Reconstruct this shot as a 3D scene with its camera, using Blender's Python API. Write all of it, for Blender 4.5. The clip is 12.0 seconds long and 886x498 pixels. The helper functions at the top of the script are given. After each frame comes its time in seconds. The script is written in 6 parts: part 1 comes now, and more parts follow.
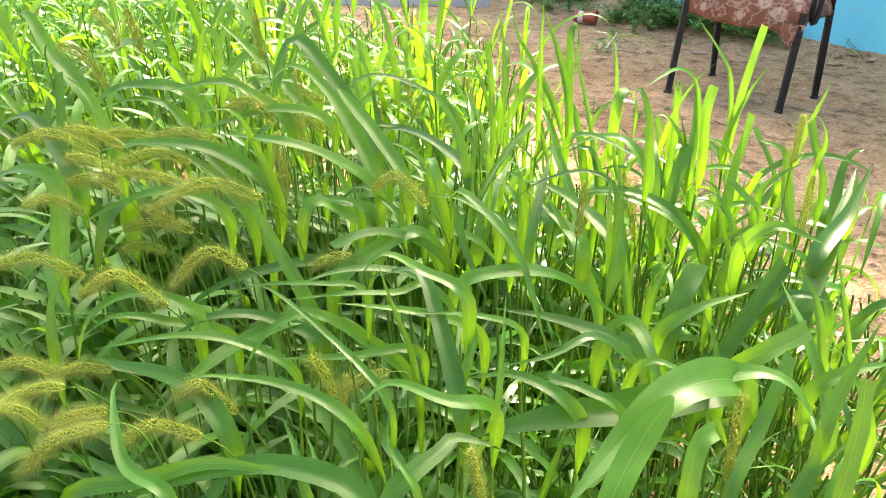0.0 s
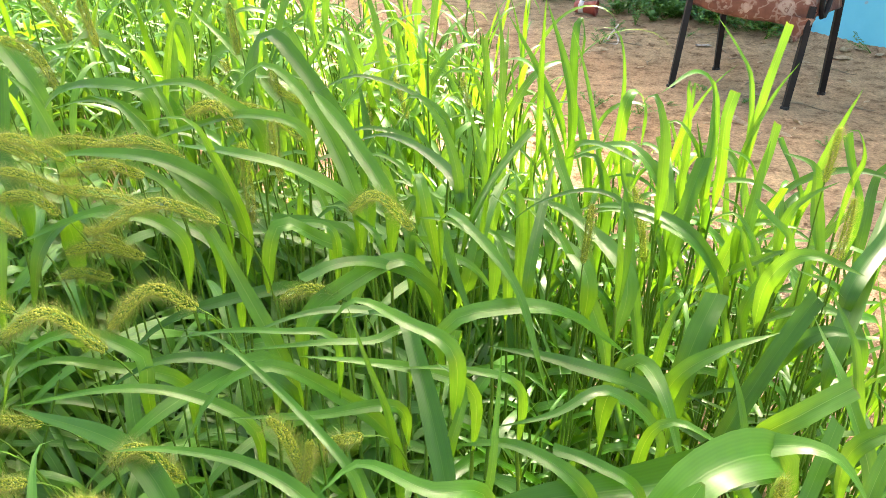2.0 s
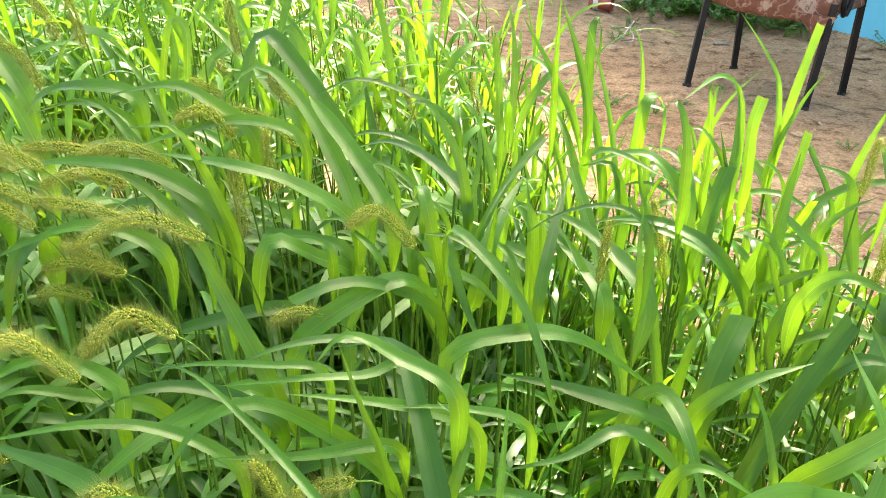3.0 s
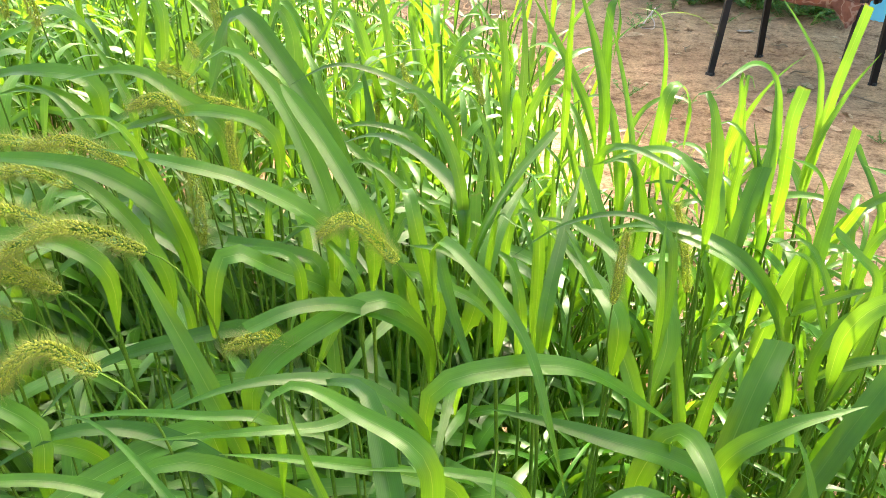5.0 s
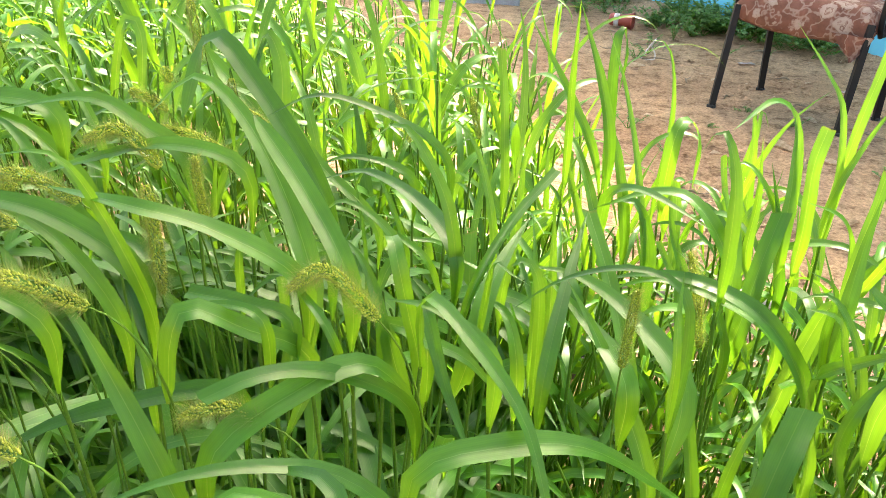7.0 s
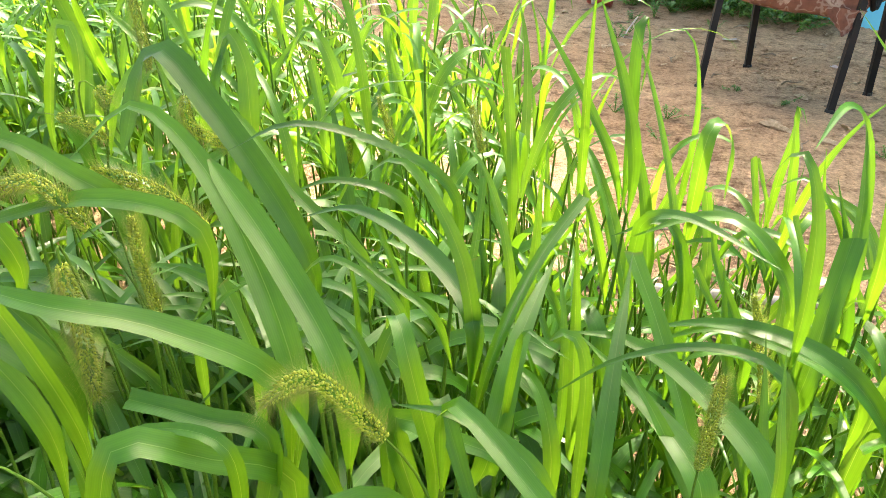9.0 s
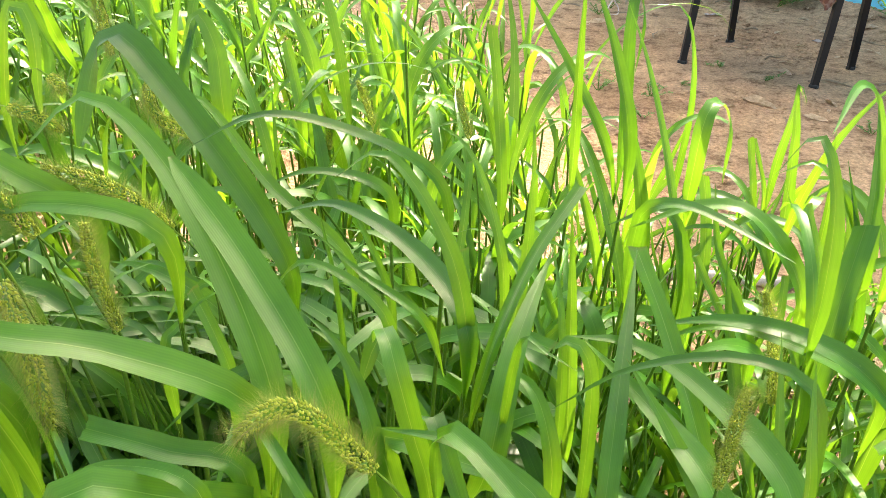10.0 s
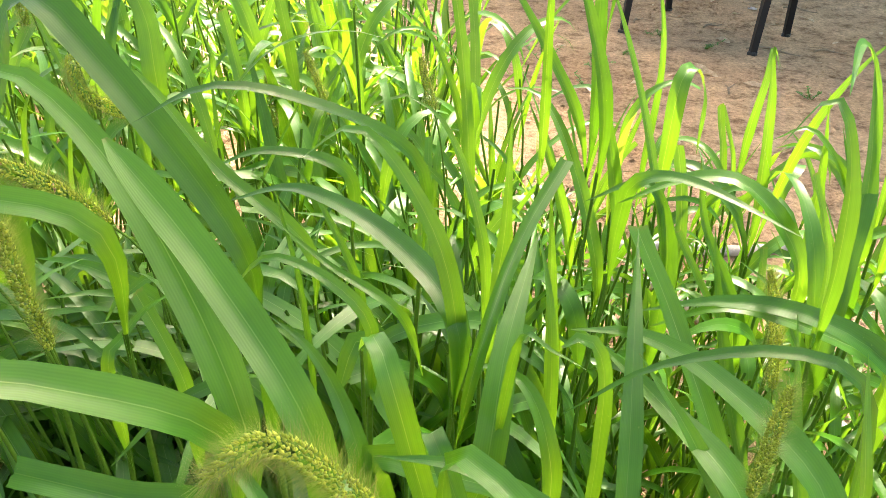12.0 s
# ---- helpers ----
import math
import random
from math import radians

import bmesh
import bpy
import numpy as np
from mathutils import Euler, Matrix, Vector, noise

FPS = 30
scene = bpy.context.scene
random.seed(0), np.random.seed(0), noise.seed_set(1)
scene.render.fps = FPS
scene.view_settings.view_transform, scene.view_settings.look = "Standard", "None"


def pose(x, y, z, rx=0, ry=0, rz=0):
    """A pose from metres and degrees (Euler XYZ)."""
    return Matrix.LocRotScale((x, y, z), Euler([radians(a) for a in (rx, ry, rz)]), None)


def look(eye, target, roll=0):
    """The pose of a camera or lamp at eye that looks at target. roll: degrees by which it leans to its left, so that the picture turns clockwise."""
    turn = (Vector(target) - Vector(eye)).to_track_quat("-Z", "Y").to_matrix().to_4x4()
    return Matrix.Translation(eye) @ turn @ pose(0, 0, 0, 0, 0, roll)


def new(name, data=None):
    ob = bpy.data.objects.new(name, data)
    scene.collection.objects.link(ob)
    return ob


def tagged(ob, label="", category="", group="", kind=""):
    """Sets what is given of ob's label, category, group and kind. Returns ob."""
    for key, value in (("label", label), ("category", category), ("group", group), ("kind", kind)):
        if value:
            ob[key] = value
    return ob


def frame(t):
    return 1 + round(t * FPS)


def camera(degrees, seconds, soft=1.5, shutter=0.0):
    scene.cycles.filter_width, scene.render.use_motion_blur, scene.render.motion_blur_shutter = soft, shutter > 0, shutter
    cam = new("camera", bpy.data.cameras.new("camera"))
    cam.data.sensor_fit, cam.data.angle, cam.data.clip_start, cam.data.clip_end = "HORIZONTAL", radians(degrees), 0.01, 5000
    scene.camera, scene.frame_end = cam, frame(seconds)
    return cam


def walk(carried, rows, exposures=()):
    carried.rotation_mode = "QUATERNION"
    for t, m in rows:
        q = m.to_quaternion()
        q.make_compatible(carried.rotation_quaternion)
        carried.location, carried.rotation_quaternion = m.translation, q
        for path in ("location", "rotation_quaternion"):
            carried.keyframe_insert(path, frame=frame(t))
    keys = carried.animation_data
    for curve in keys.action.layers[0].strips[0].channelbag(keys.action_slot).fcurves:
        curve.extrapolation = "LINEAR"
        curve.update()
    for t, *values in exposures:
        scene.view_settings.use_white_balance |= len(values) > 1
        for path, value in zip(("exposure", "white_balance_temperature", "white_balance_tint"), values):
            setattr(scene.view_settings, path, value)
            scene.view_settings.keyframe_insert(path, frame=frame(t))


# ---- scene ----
cam = camera(58.3, 12.0, soft=0.8)
PATH = [
    (0, (0.065, 0.185, 0.997), (0.017, 1.977, 0.112), 1.4),
    (0.5, (0.067, 0.219, 0.998), (0.025, 2.009, 0.108), 1.5),
    (1, (0.071, 0.245, 0.994), (0.035, 2.034, 0.100), 1.6),
    (1.5, (0.072, 0.267, 0.991), (0.038, 2.053, 0.090), 1.8),
    (2, (0.069, 0.301, 0.985), (0.032, 2.080, 0.074), 2.1),
    (2.5, (0.072, 0.334, 0.978), (0.015, 2.110, 0.060), 2.1),
    (3, (0.073, 0.361, 0.978), (0.008, 2.135, 0.056), 2.2),
    (3.5, (0.082, 0.392, 0.972), (0.006, 2.165, 0.051), 2.0),
    (5.5, (0.093, 0.470, 0.947), (-0.017, 2.224, -0.007), 2.3),
    (6, (0.098, 0.467, 0.950), (-0.010, 2.231, 0.014), 2.6),
    (6.5, (0.102, 0.490, 0.943), (-0.009, 2.266, 0.029), 2.8),
    (7, (0.091, 0.536, 0.935), (-0.010, 2.323, 0.042), 3.2),
    (9, (0.058, 0.682, 0.921), (0.014, 2.451, -0.010), 1.9),
    (9.5, (0.056, 0.702, 0.915), (0.036, 2.462, -0.036), 1.7),
    (10, (0.052, 0.727, 0.911), (0.055, 2.473, -0.064), 1.6),
    (10.5, (0.042, 0.743, 0.906), (0.063, 2.477, -0.091), 1.5),
    (11, (0.036, 0.757, 0.900), (0.098, 2.481, -0.113), 1.7),
    (11.5, (0.033, 0.768, 0.894), (0.144, 2.486, -0.125), 1.8),
    (12, (0.028, 0.782, 0.887), (0.183, 2.493, -0.136), 2.2),
]
walk(cam, [(t, look(eye, target, roll)) for t, eye, target, roll in PATH], exposures=[(0, 2.76, 7800, 5), (7, 2.76, 7800, 5), (9, 2.64, 7800, 5), (12, 2.64, 7800, 5)])

# ---- light ----
SUN_ELEV, SUN_ROT = 48.0, 28.0         # degrees; the sun stands beyond the wall, so that the yard at its foot lies in shade
world = bpy.data.worlds.new("sky")
scene.world = world
world.use_nodes = True
wn, wl = world.node_tree.nodes, world.node_tree.links
sky = wn.new("ShaderNodeTexSky")
sky.sky_type = "NISHITA"
sky.sun_disc = False
sky.sun_elevation = radians(SUN_ELEV)
sky.sun_rotation = radians(SUN_ROT)
sky.air_density = 0.8
sky.dust_density = 6.0
sky.ozone_density = 0.4
wn["Background"].inputs["Strength"].default_value = 0.15
wl.new(sky.outputs[0], wn["Background"].inputs["Color"])
sun_data = bpy.data.lights.new("sun", "SUN")
sun_data.energy, sun_data.angle, sun_data.color = 3.9, radians(1.6), (1.0, 0.94, 0.84)
sun = new("sun", sun_data)
se, sr = radians(SUN_ELEV), radians(SUN_ROT)
sun.matrix_world = look((0, 0, 0), (-math.sin(sr) * math.cos(se), -math.cos(sr) * math.cos(se), -math.sin(se)))


# ---- materials ----
def material(name):
    m = bpy.data.materials.new(name)
    m.use_nodes = True
    return m, m.node_tree.nodes, m.node_tree.links, m.node_tree.nodes["Principled BSDF"]


def ramp(nodes, *stops):
    r = nodes.new("ShaderNodeValToRGB")
    while len(r.color_ramp.elements) < len(stops):
        r.color_ramp.elements.new(0.5)
    for e, (p, c) in zip(r.color_ramp.elements, stops):
        e.position, e.color = p, (*c, 1)
    return r


def noise_tex(nodes, links, scale, detail=4, rough=0.6, coord="Object"):
    c = nodes.new("ShaderNodeTexCoord")
    n = nodes.new("ShaderNodeTexNoise")
    n.inputs["Scale"].default_value = scale
    n.inputs["Detail"].default_value = detail
    n.inputs["Roughness"].default_value = rough
    links.new(c.outputs[coord], n.inputs["Vector"])
    return n


def mix_rgb(nodes, links, fac, a, b, blend="MIX"):
    m = nodes.new("ShaderNodeMix")
    m.data_type, m.blend_type = "RGBA", blend
    for key, v in ((0, fac), (6, a), (7, b)):
        if hasattr(v, "is_linked"):
            links.new(v, m.inputs[key])
        else:
            m.inputs[key].default_value = (*v, 1) if isinstance(v, tuple) else v
    return m.outputs[2]


def math_node(nodes, links, op, a, b=0.0, c=0.0):
    m = nodes.new("ShaderNodeMath")
    m.operation = op
    for key, v in enumerate((a, b, c)):
        if hasattr(v, "is_linked"):
            links.new(v, m.inputs[key])
        else:
            m.inputs[key].default_value = v
    return m.outputs[0]


def bump(nodes, links, bsdf, height, strength, distance):
    b = nodes.new("ShaderNodeBump")
    b.inputs["Strength"].default_value, b.inputs["Distance"].default_value = strength, distance
    links.new(height, b.inputs["Height"])
    links.new(b.outputs[0], bsdf.inputs["Normal"])


def leaf_material(name, dark, light, old, through_colour, share):
    """A grass blade: u runs across it and v along it. A pale midrib, fine parallel veins, yellowing tips, light passing through."""
    m, n, l, p = material(name)
    uv = n.new("ShaderNodeUVMap")
    sep = n.new("ShaderNodeSeparateXYZ")
    l.new(uv.outputs[0], sep.inputs[0])
    u, v = sep.outputs[0], sep.outputs[1]
    off = math_node(n, l, "ABSOLUTE", math_node(n, l, "SUBTRACT", u, 0.5))
    rib = n.new("ShaderNodeMapRange")
    rib.interpolation_type = "SMOOTHSTEP"
    l.new(off, rib.inputs[0])
    rib.inputs[1].default_value, rib.inputs[2].default_value = 0.004, 0.024
    rib.inputs[3].default_value, rib.inputs[4].default_value = 1.0, 0.0
    patch = noise_tex(n, l, 14.0, 3, 0.6)
    wobble = noise_tex(n, l, 60.0, 2, 0.5)
    veins = math_node(n, l, "SINE", math_node(n, l, "MULTIPLY_ADD", u, 88.0, math_node(n, l, "MULTIPLY", wobble.outputs[0], 5.0)))
    broad = math_node(n, l, "SINE", math_node(n, l, "MULTIPLY_ADD", u, 27.0, math_node(n, l, "MULTIPLY", patch.outputs[0], 4.0)))
    oi = n.new("ShaderNodeObjectInfo")
    ge = n.new("ShaderNodeNewGeometry")
    rnd = math_node(n, l, "FRACT", math_node(n, l, "ADD", oi.outputs["Random"], ge.outputs["Random Per Island"]))
    tone = ramp(n, (0.0, dark), (0.55, light), (0.975, light), (1.0, old))
    l.new(rnd, tone.inputs[0])
    mott = ramp(n, (0.3, (0.75, 0.78, 0.7)), (0.7, (1.15, 1.12, 1.1)))
    l.new(patch.outputs[0], mott.inputs[0])
    col = mix_rgb(n, l, 1.0, tone.outputs[0], mott.outputs[0], "MULTIPLY")
    vr = ramp(n, (0.0, (0.91, 0.925, 0.91)), (1.0, (1.05, 1.045, 1.05)))
    l.new(math_node(n, l, "MULTIPLY_ADD", math_node(n, l, "ADD", veins, broad), 0.25, 0.5), vr.inputs[0])
    col = mix_rgb(n, l, 1.0, col, vr.outputs[0], "MULTIPLY")
    ribf = math_node(n, l, "MULTIPLY", rib.outputs[0], math_node(n, l, "MULTIPLY_ADD", rnd, 0.28, 0.05))
    col = mix_rgb(n, l, ribf, col, (0.16, 0.34, 0.09))
    spots = noise_tex(n, l, 420.0, 2, 0.5)
    sr_ = ramp(n, (0.74, (0, 0, 0)), (0.80, (1, 1, 1)))
    l.new(spots.outputs[0], sr_.inputs[0])
    col = mix_rgb(n, l, math_node(n, l, "MULTIPLY", sr_.outputs[0], 0.3), col, (0.11, 0.24, 0.05))
    tip = n.new("ShaderNodeMapRange")
    l.new(v, tip.inputs[0])
    tip.inputs[1].default_value, tip.inputs[2].default_value = 0.985, 1.0
    tipn = math_node(n, l, "MULTIPLY", tip.outputs[0], math_node(n, l, "GREATER_THAN", rnd, 0.45))
    col = mix_rgb(n, l, math_node(n, l, "MULTIPLY", tipn, 0.5), col, (0.085, 0.12, 0.025))
    l.new(col, p.inputs["Base Color"])
    gl = n.new("ShaderNodeMapRange")
    l.new(patch.outputs[0], gl.inputs[0])
    gl.inputs[1].default_value, gl.inputs[2].default_value = 0.3, 0.7
    gl.inputs[3].default_value, gl.inputs[4].default_value = 0.31, 0.44
    l.new(gl.outputs[0], p.inputs["Roughness"])
    p.inputs["Specular IOR Level"].default_value = 0.50
    bump(n, l, p, math_node(n, l, "ADD", math_node(n, l, "MULTIPLY", veins, 0.25), math_node(n, l, "MULTIPLY", rib.outputs[0], 1.5)), 0.14, 0.0005)
    tr = n.new("ShaderNodeBsdfTranslucent")
    tcol = mix_rgb(n, l, 1.0, col, through_colour, "MULTIPLY")
    l.new(tcol, tr.inputs["Color"])
    mx = n.new("ShaderNodeMixShader")
    mx.inputs[0].default_value = share
    l.new(p.outputs[0], mx.inputs[1])
    l.new(tr.outputs[0], mx.inputs[2])
    l.new(mx.outputs[0], n["Material Output"].inputs["Surface"])
    return m


LEAF = leaf_material("grass_blade", (0.021, 0.106, 0.006), (0.044, 0.170, 0.011), (0.066, 0.19, 0.02), (6.0, 2.95, 2.4), 0.42)


def plain_material(name, low, high, scale, rough, bump_size=0.0, detail=5, metal=0.0, spec=0.5):
    m, n, l, p = material(name)
    big = noise_tex(n, l, scale, detail, 0.65)
    r = ramp(n, (0.32, low), (0.68, high))
    l.new(big.outputs[0], r.inputs[0])
    fine = noise_tex(n, l, scale * 14, 3, 0.6)
    fr = ramp(n, (0.3, (0.82, 0.82, 0.82)), (0.7, (1.12, 1.12, 1.12)))
    l.new(fine.outputs[0], fr.inputs[0])
    l.new(mix_rgb(n, l, 1.0, r.outputs[0], fr.outputs[0], "MULTIPLY"), p.inputs["Base Color"])
    p.inputs["Roughness"].default_value, p.inputs["Metallic"].default_value = rough, metal
    p.inputs["Specular IOR Level"].default_value = spec
    if bump_size:
        bump(n, l, p, math_node(n, l, "ADD", big.outputs[0], math_node(n, l, "MULTIPLY", fine.outputs[0], 0.4)), 0.8, bump_size)
    return m


def soil_material():
    m, n, l, p = material("soil")
    big = noise_tex(n, l, 1.1, 4, 0.6)
    mid = noise_tex(n, l, 11.0, 6, 0.72)
    fine = noise_tex(n, l, 75.0, 5, 0.75)
    r1 = ramp(n, (0.35, (0.365, 0.226, 0.138)), (0.65, (0.53, 0.362, 0.232)))
    l.new(big.outputs[0], r1.inputs[0])
    r2 = ramp(n, (0.36, (0.50, 0.45, 0.41)), (0.48, (1.0, 1.0, 1.0)), (0.66, (1.28, 1.27, 1.25)))
    l.new(mid.outputs[0], r2.inputs[0])
    r3 = ramp(n, (0.34, (0.62, 0.59, 0.56)), (0.50, (1.0, 1.0, 1.0)), (0.68, (1.38, 1.36, 1.34)))
    l.new(fine.outputs[0], r3.inputs[0])
    c = mix_rgb(n, l, 1.0, r1.outputs[0], r2.outputs[0], "MULTIPLY")
    c = mix_rgb(n, l, 1.0, c, r3.outputs[0], "MULTIPLY")
    l.new(c, p.inputs["Base Color"])
    p.inputs["Roughness"].default_value = 0.95
    p.inputs["Specular IOR Level"].default_value = 0.15
    h = math_node(n, l, "ADD", mid.outputs[0], math_node(n, l, "MULTIPLY", fine.outputs[0], 0.35))
    bump(n, l, p, h, 1.0, 0.05)
    return m


SOIL = soil_material()
STEM = plain_material("grass_stem", (0.052, 0.135, 0.010), (0.105, 0.20, 0.02), 30, 0.7, spec=0.2)
DRY_STEM = plain_material("dry_stem", (0.30, 0.24, 0.12), (0.45, 0.38, 0.20), 30, 0.7)
BLACK = plain_material("black_painted_steel", (0.006, 0.006, 0.007), (0.016, 0.013, 0.012), 12, 0.5, 0.0006, spec=0.3)


def wall_material():
    m, n, l, p = material("blue_distemper")
    big = noise_tex(n, l, 2.2, 5, 0.6)
    r = ramp(n, (0.3, (0.10, 0.52, 0.74)), (0.7, (0.17, 0.63, 0.83)))
    l.new(big.outputs[0], r.inputs[0])
    st = noise_tex(n, l, 7.0, 6, 0.7)
    sr2 = ramp(n, (0.60, (0, 0, 0)), (0.75, (1, 1, 1)))
    l.new(st.outputs[0], sr2.inputs[0])
    c = mix_rgb(n, l, math_node(n, l, "MULTIPLY", sr2.outputs[0], 0.55), r.outputs[0], (0.34, 0.66, 0.80))
    co = n.new("ShaderNodeTexCoord")
    sp = n.new("ShaderNodeTexNoise")
    sp.inputs["Scale"].default_value = 16.0
    l.new(co.outputs["Object"], sp.inputs["Vector"])
    s3 = ramp(n, (0.70, (0, 0, 0)), (0.75, (1, 1, 1)))
    l.new(sp.outputs[0], s3.inputs[0])
    c = mix_rgb(n, l, math_node(n, l, "MULTIPLY", s3.outputs[0], 0.6), c, (0.40, 0.33, 0.36))
    l.new(c, p.inputs["Base Color"])
    p.inputs["Roughness"].default_value = 0.85
    bump(n, l, p, st.outputs[0], 0.5, 0.006)
    return m


WALL_BLUE = wall_material()


def spikelet_material():
    m, n, l, p = material("foxtail_spikelets")
    g = n.new("ShaderNodeNewGeometry")
    r = ramp(n, (0.0, (0.24, 0.34, 0.04)), (0.55, (0.33, 0.43, 0.06)), (1.0, (0.54, 0.60, 0.14)))
    l.new(g.outputs["Random Per Island"], r.inputs[0])
    l.new(r.outputs[0], p.inputs["Base Color"])
    p.inputs["Roughness"].default_value = 0.6
    tr = n.new("ShaderNodeBsdfTranslucent")
    l.new(mix_rgb(n, l, 1.0, r.outputs[0], (1.9, 1.6, 1.0), "MULTIPLY"), tr.inputs["Color"])
    mx = n.new("ShaderNodeMixShader")
    mx.inputs[0].default_value = 0.4
    l.new(p.outputs[0], mx.inputs[1])
    l.new(tr.outputs[0], mx.inputs[2])
    l.new(mx.outputs[0], n["Material Output"].inputs["Surface"])
    return m


def bristle_material():
    m, n, l, p = material("foxtail_bristles")
    g = n.new("ShaderNodeNewGeometry")
    r = ramp(n, (0.0, (0.22, 0.34, 0.04)), (0.6, (0.28, 0.35, 0.06)), (1.0, (0.34, 0.24, 0.11)))
    l.new(g.outputs["Random Per Island"], r.inputs[0])
    l.new(r.outputs[0], p.inputs["Base Color"])
    p.inputs["Roughness"].default_value = 0.5
    tr = n.new("ShaderNodeBsdfTranslucent")
    l.new(r.outputs[0], tr.inputs["Color"])
    mx = n.new("ShaderNodeMixShader")
    mx.inputs[0].default_value = 0.5
    l.new(p.outputs[0], mx.inputs[1])
    l.new(tr.outputs[0], mx.inputs[2])
    l.new(mx.outputs[0], n["Material Output"].inputs["Surface"])
    return m


def cloth_material():
    """Brown-red furnishing cloth with pale flower heads, worn through in places."""
    m, n, l, p = material("floral_cloth")
    co = n.new("ShaderNodeTexCoord")
    vo = n.new("ShaderNodeTexVoronoi")
    vo.inputs["Scale"].default_value = 14.0
    wob = noise_tex(n, l, 30.0, 3, 0.6)
    mv = n.new("ShaderNodeVectorMath")
    mv.operation = "MULTIPLY_ADD"
    l.new(wob.outputs["Color"], mv.inputs[0])
    mv.inputs[1].default_value = (0.06, 0.06, 0.06)
    l.new(co.outputs["Object"], mv.inputs[2])
    l.new(mv.outputs[0], vo.inputs["Vector"])
    petal = ramp(n, (0.0, (1, 1, 1)), (0.12, (0.9, 0.9, 0.9)), (0.18, (0.05, 0.05, 0.05)), (0.26, (1, 1, 1)), (0.40, (0.75, 0.75, 0.75)), (0.47, (0, 0, 0)))
    l.new(vo.outputs["Distance"], petal.inputs[0])
    vine = noise_tex(n, l, 17.0, 2, 0.5)
    vr = ramp(n, (0.485, (0, 0, 0)), (0.51, (0.5, 0.5, 0.5)), (0.53, (0.5, 0.5, 0.5)), (0.56, (0, 0, 0)))
    l.new(vine.outputs[0], vr.inputs[0])
    gate = n.new("ShaderNodeSeparateColor")
    l.new(vo.outputs["Color"], gate.inputs[0])
    on = math_node(n, l, "GREATER_THAN", gate.outputs[0], 0.35)
    fac = math_node(n, l, "MULTIPLY", math_node(n, l, "MAXIMUM", math_node(n, l, "MULTIPLY", petal.outputs[0], on), vr.outputs[0]), 0.6)
    base = noise_tex(n, l, 26.0, 4, 0.6)
    br = ramp(n, (0.3, (0.14, 0.050, 0.030)), (0.7, (0.24, 0.095, 0.062)))
    l.new(base.outputs[0], br.inputs[0])
    c = mix_rgb(n, l, fac, br.outputs[0], (0.60, 0.48, 0.40))
    l.new(c, p.inputs["Base Color"])
    p.inputs["Roughness"].default_value = 0.8
    bump(n, l, p, base.outputs[0], 0.5, 0.004)
    return m


SPIKELET = spikelet_material()
BRISTLE = bristle_material()
CLOTH = cloth_material()
DRY_LEAF = plain_material("dry_leaf", (0.46, 0.32, 0.19), (0.88, 0.71, 0.52), 38, 0.8, 0.001)
TWIG = plain_material("twig", (0.20, 0.14, 0.09), (0.36, 0.27, 0.18), 40, 0.85, 0.001)
HOSE = plain_material("pale_hose", (0.34, 0.29, 0.24), (0.52, 0.46, 0.39), 14, 0.5, 0.0008)
RED = plain_material("red_plastic", (0.26, 0.04, 0.03), (0.40, 0.08, 0.05), 18, 0.45, 0.001)
PALE = plain_material("pale_print", (0.62, 0.50, 0.48), (0.80, 0.72, 0.70), 22, 0.5)
DARK = plain_material("dark_plastic", (0.010, 0.010, 0.011), (0.03, 0.03, 0.032), 20, 0.5, 0.001)
CONCRETE = plain_material("concrete", (0.36, 0.34, 0.38), (0.50, 0.48, 0.53), 7, 0.9, 0.003)
WEED = leaf_material("weed_leaf", (0.075, 0.17, 0.045), (0.14, 0.26, 0.075), (0.26, 0.33, 0.12), (1.9, 1.9, 0.8), 0.3)


# ---- helpers for building ----
def part(name, bm, mat, parent=None, label="", smooth=True):
    me = bpy.data.meshes.new(name)
    bm.to_mesh(me)
    bm.free()
    for f in me.polygons:
        f.use_smooth = smooth
    me.materials.append(mat)
    ob = new(name, me)
    if parent:
        ob.parent = parent
    if label:
        tagged(ob, label)
    return ob


def mesh_part(name, verts, faces, mat, parent=None, label="", uvs=None, smooth=True):
    me = bpy.data.meshes.new(name)
    me.from_pydata(verts, [], faces)
    if uvs is not None:
        layer = me.uv_layers.new(name="UVMap")
        idx = np.empty(len(me.loops), dtype=np.int32)
        me.loops.foreach_get("vertex_index", idx)
        layer.data.foreach_set("uv", np.asarray(uvs, dtype=np.float32)[idx].ravel())
    me.polygons.foreach_set("use_smooth", [smooth] * len(me.polygons))
    me.materials.append(mat)
    ob = new(name, me)
    if parent:
        ob.parent = parent
    if label:
        tagged(ob, label)
    return ob


def empty(name, x, y, z, rz=0, **tags):
    ob = new(name)
    ob.matrix_world = pose(x, y, z, 0, 0, rz)
    return tagged(ob, **tags)


def box_bm(bm, size, m, bevel=0.0):
    r = bmesh.ops.create_cube(bm, size=1.0, matrix=m @ Matrix.Diagonal((*size, 1)))
    if bevel:
        es = {e for v in r["verts"] for e in v.link_edges}
        bmesh.ops.bevel(bm, geom=list(es), offset=bevel, segments=2, affect="EDGES", profile=0.6)


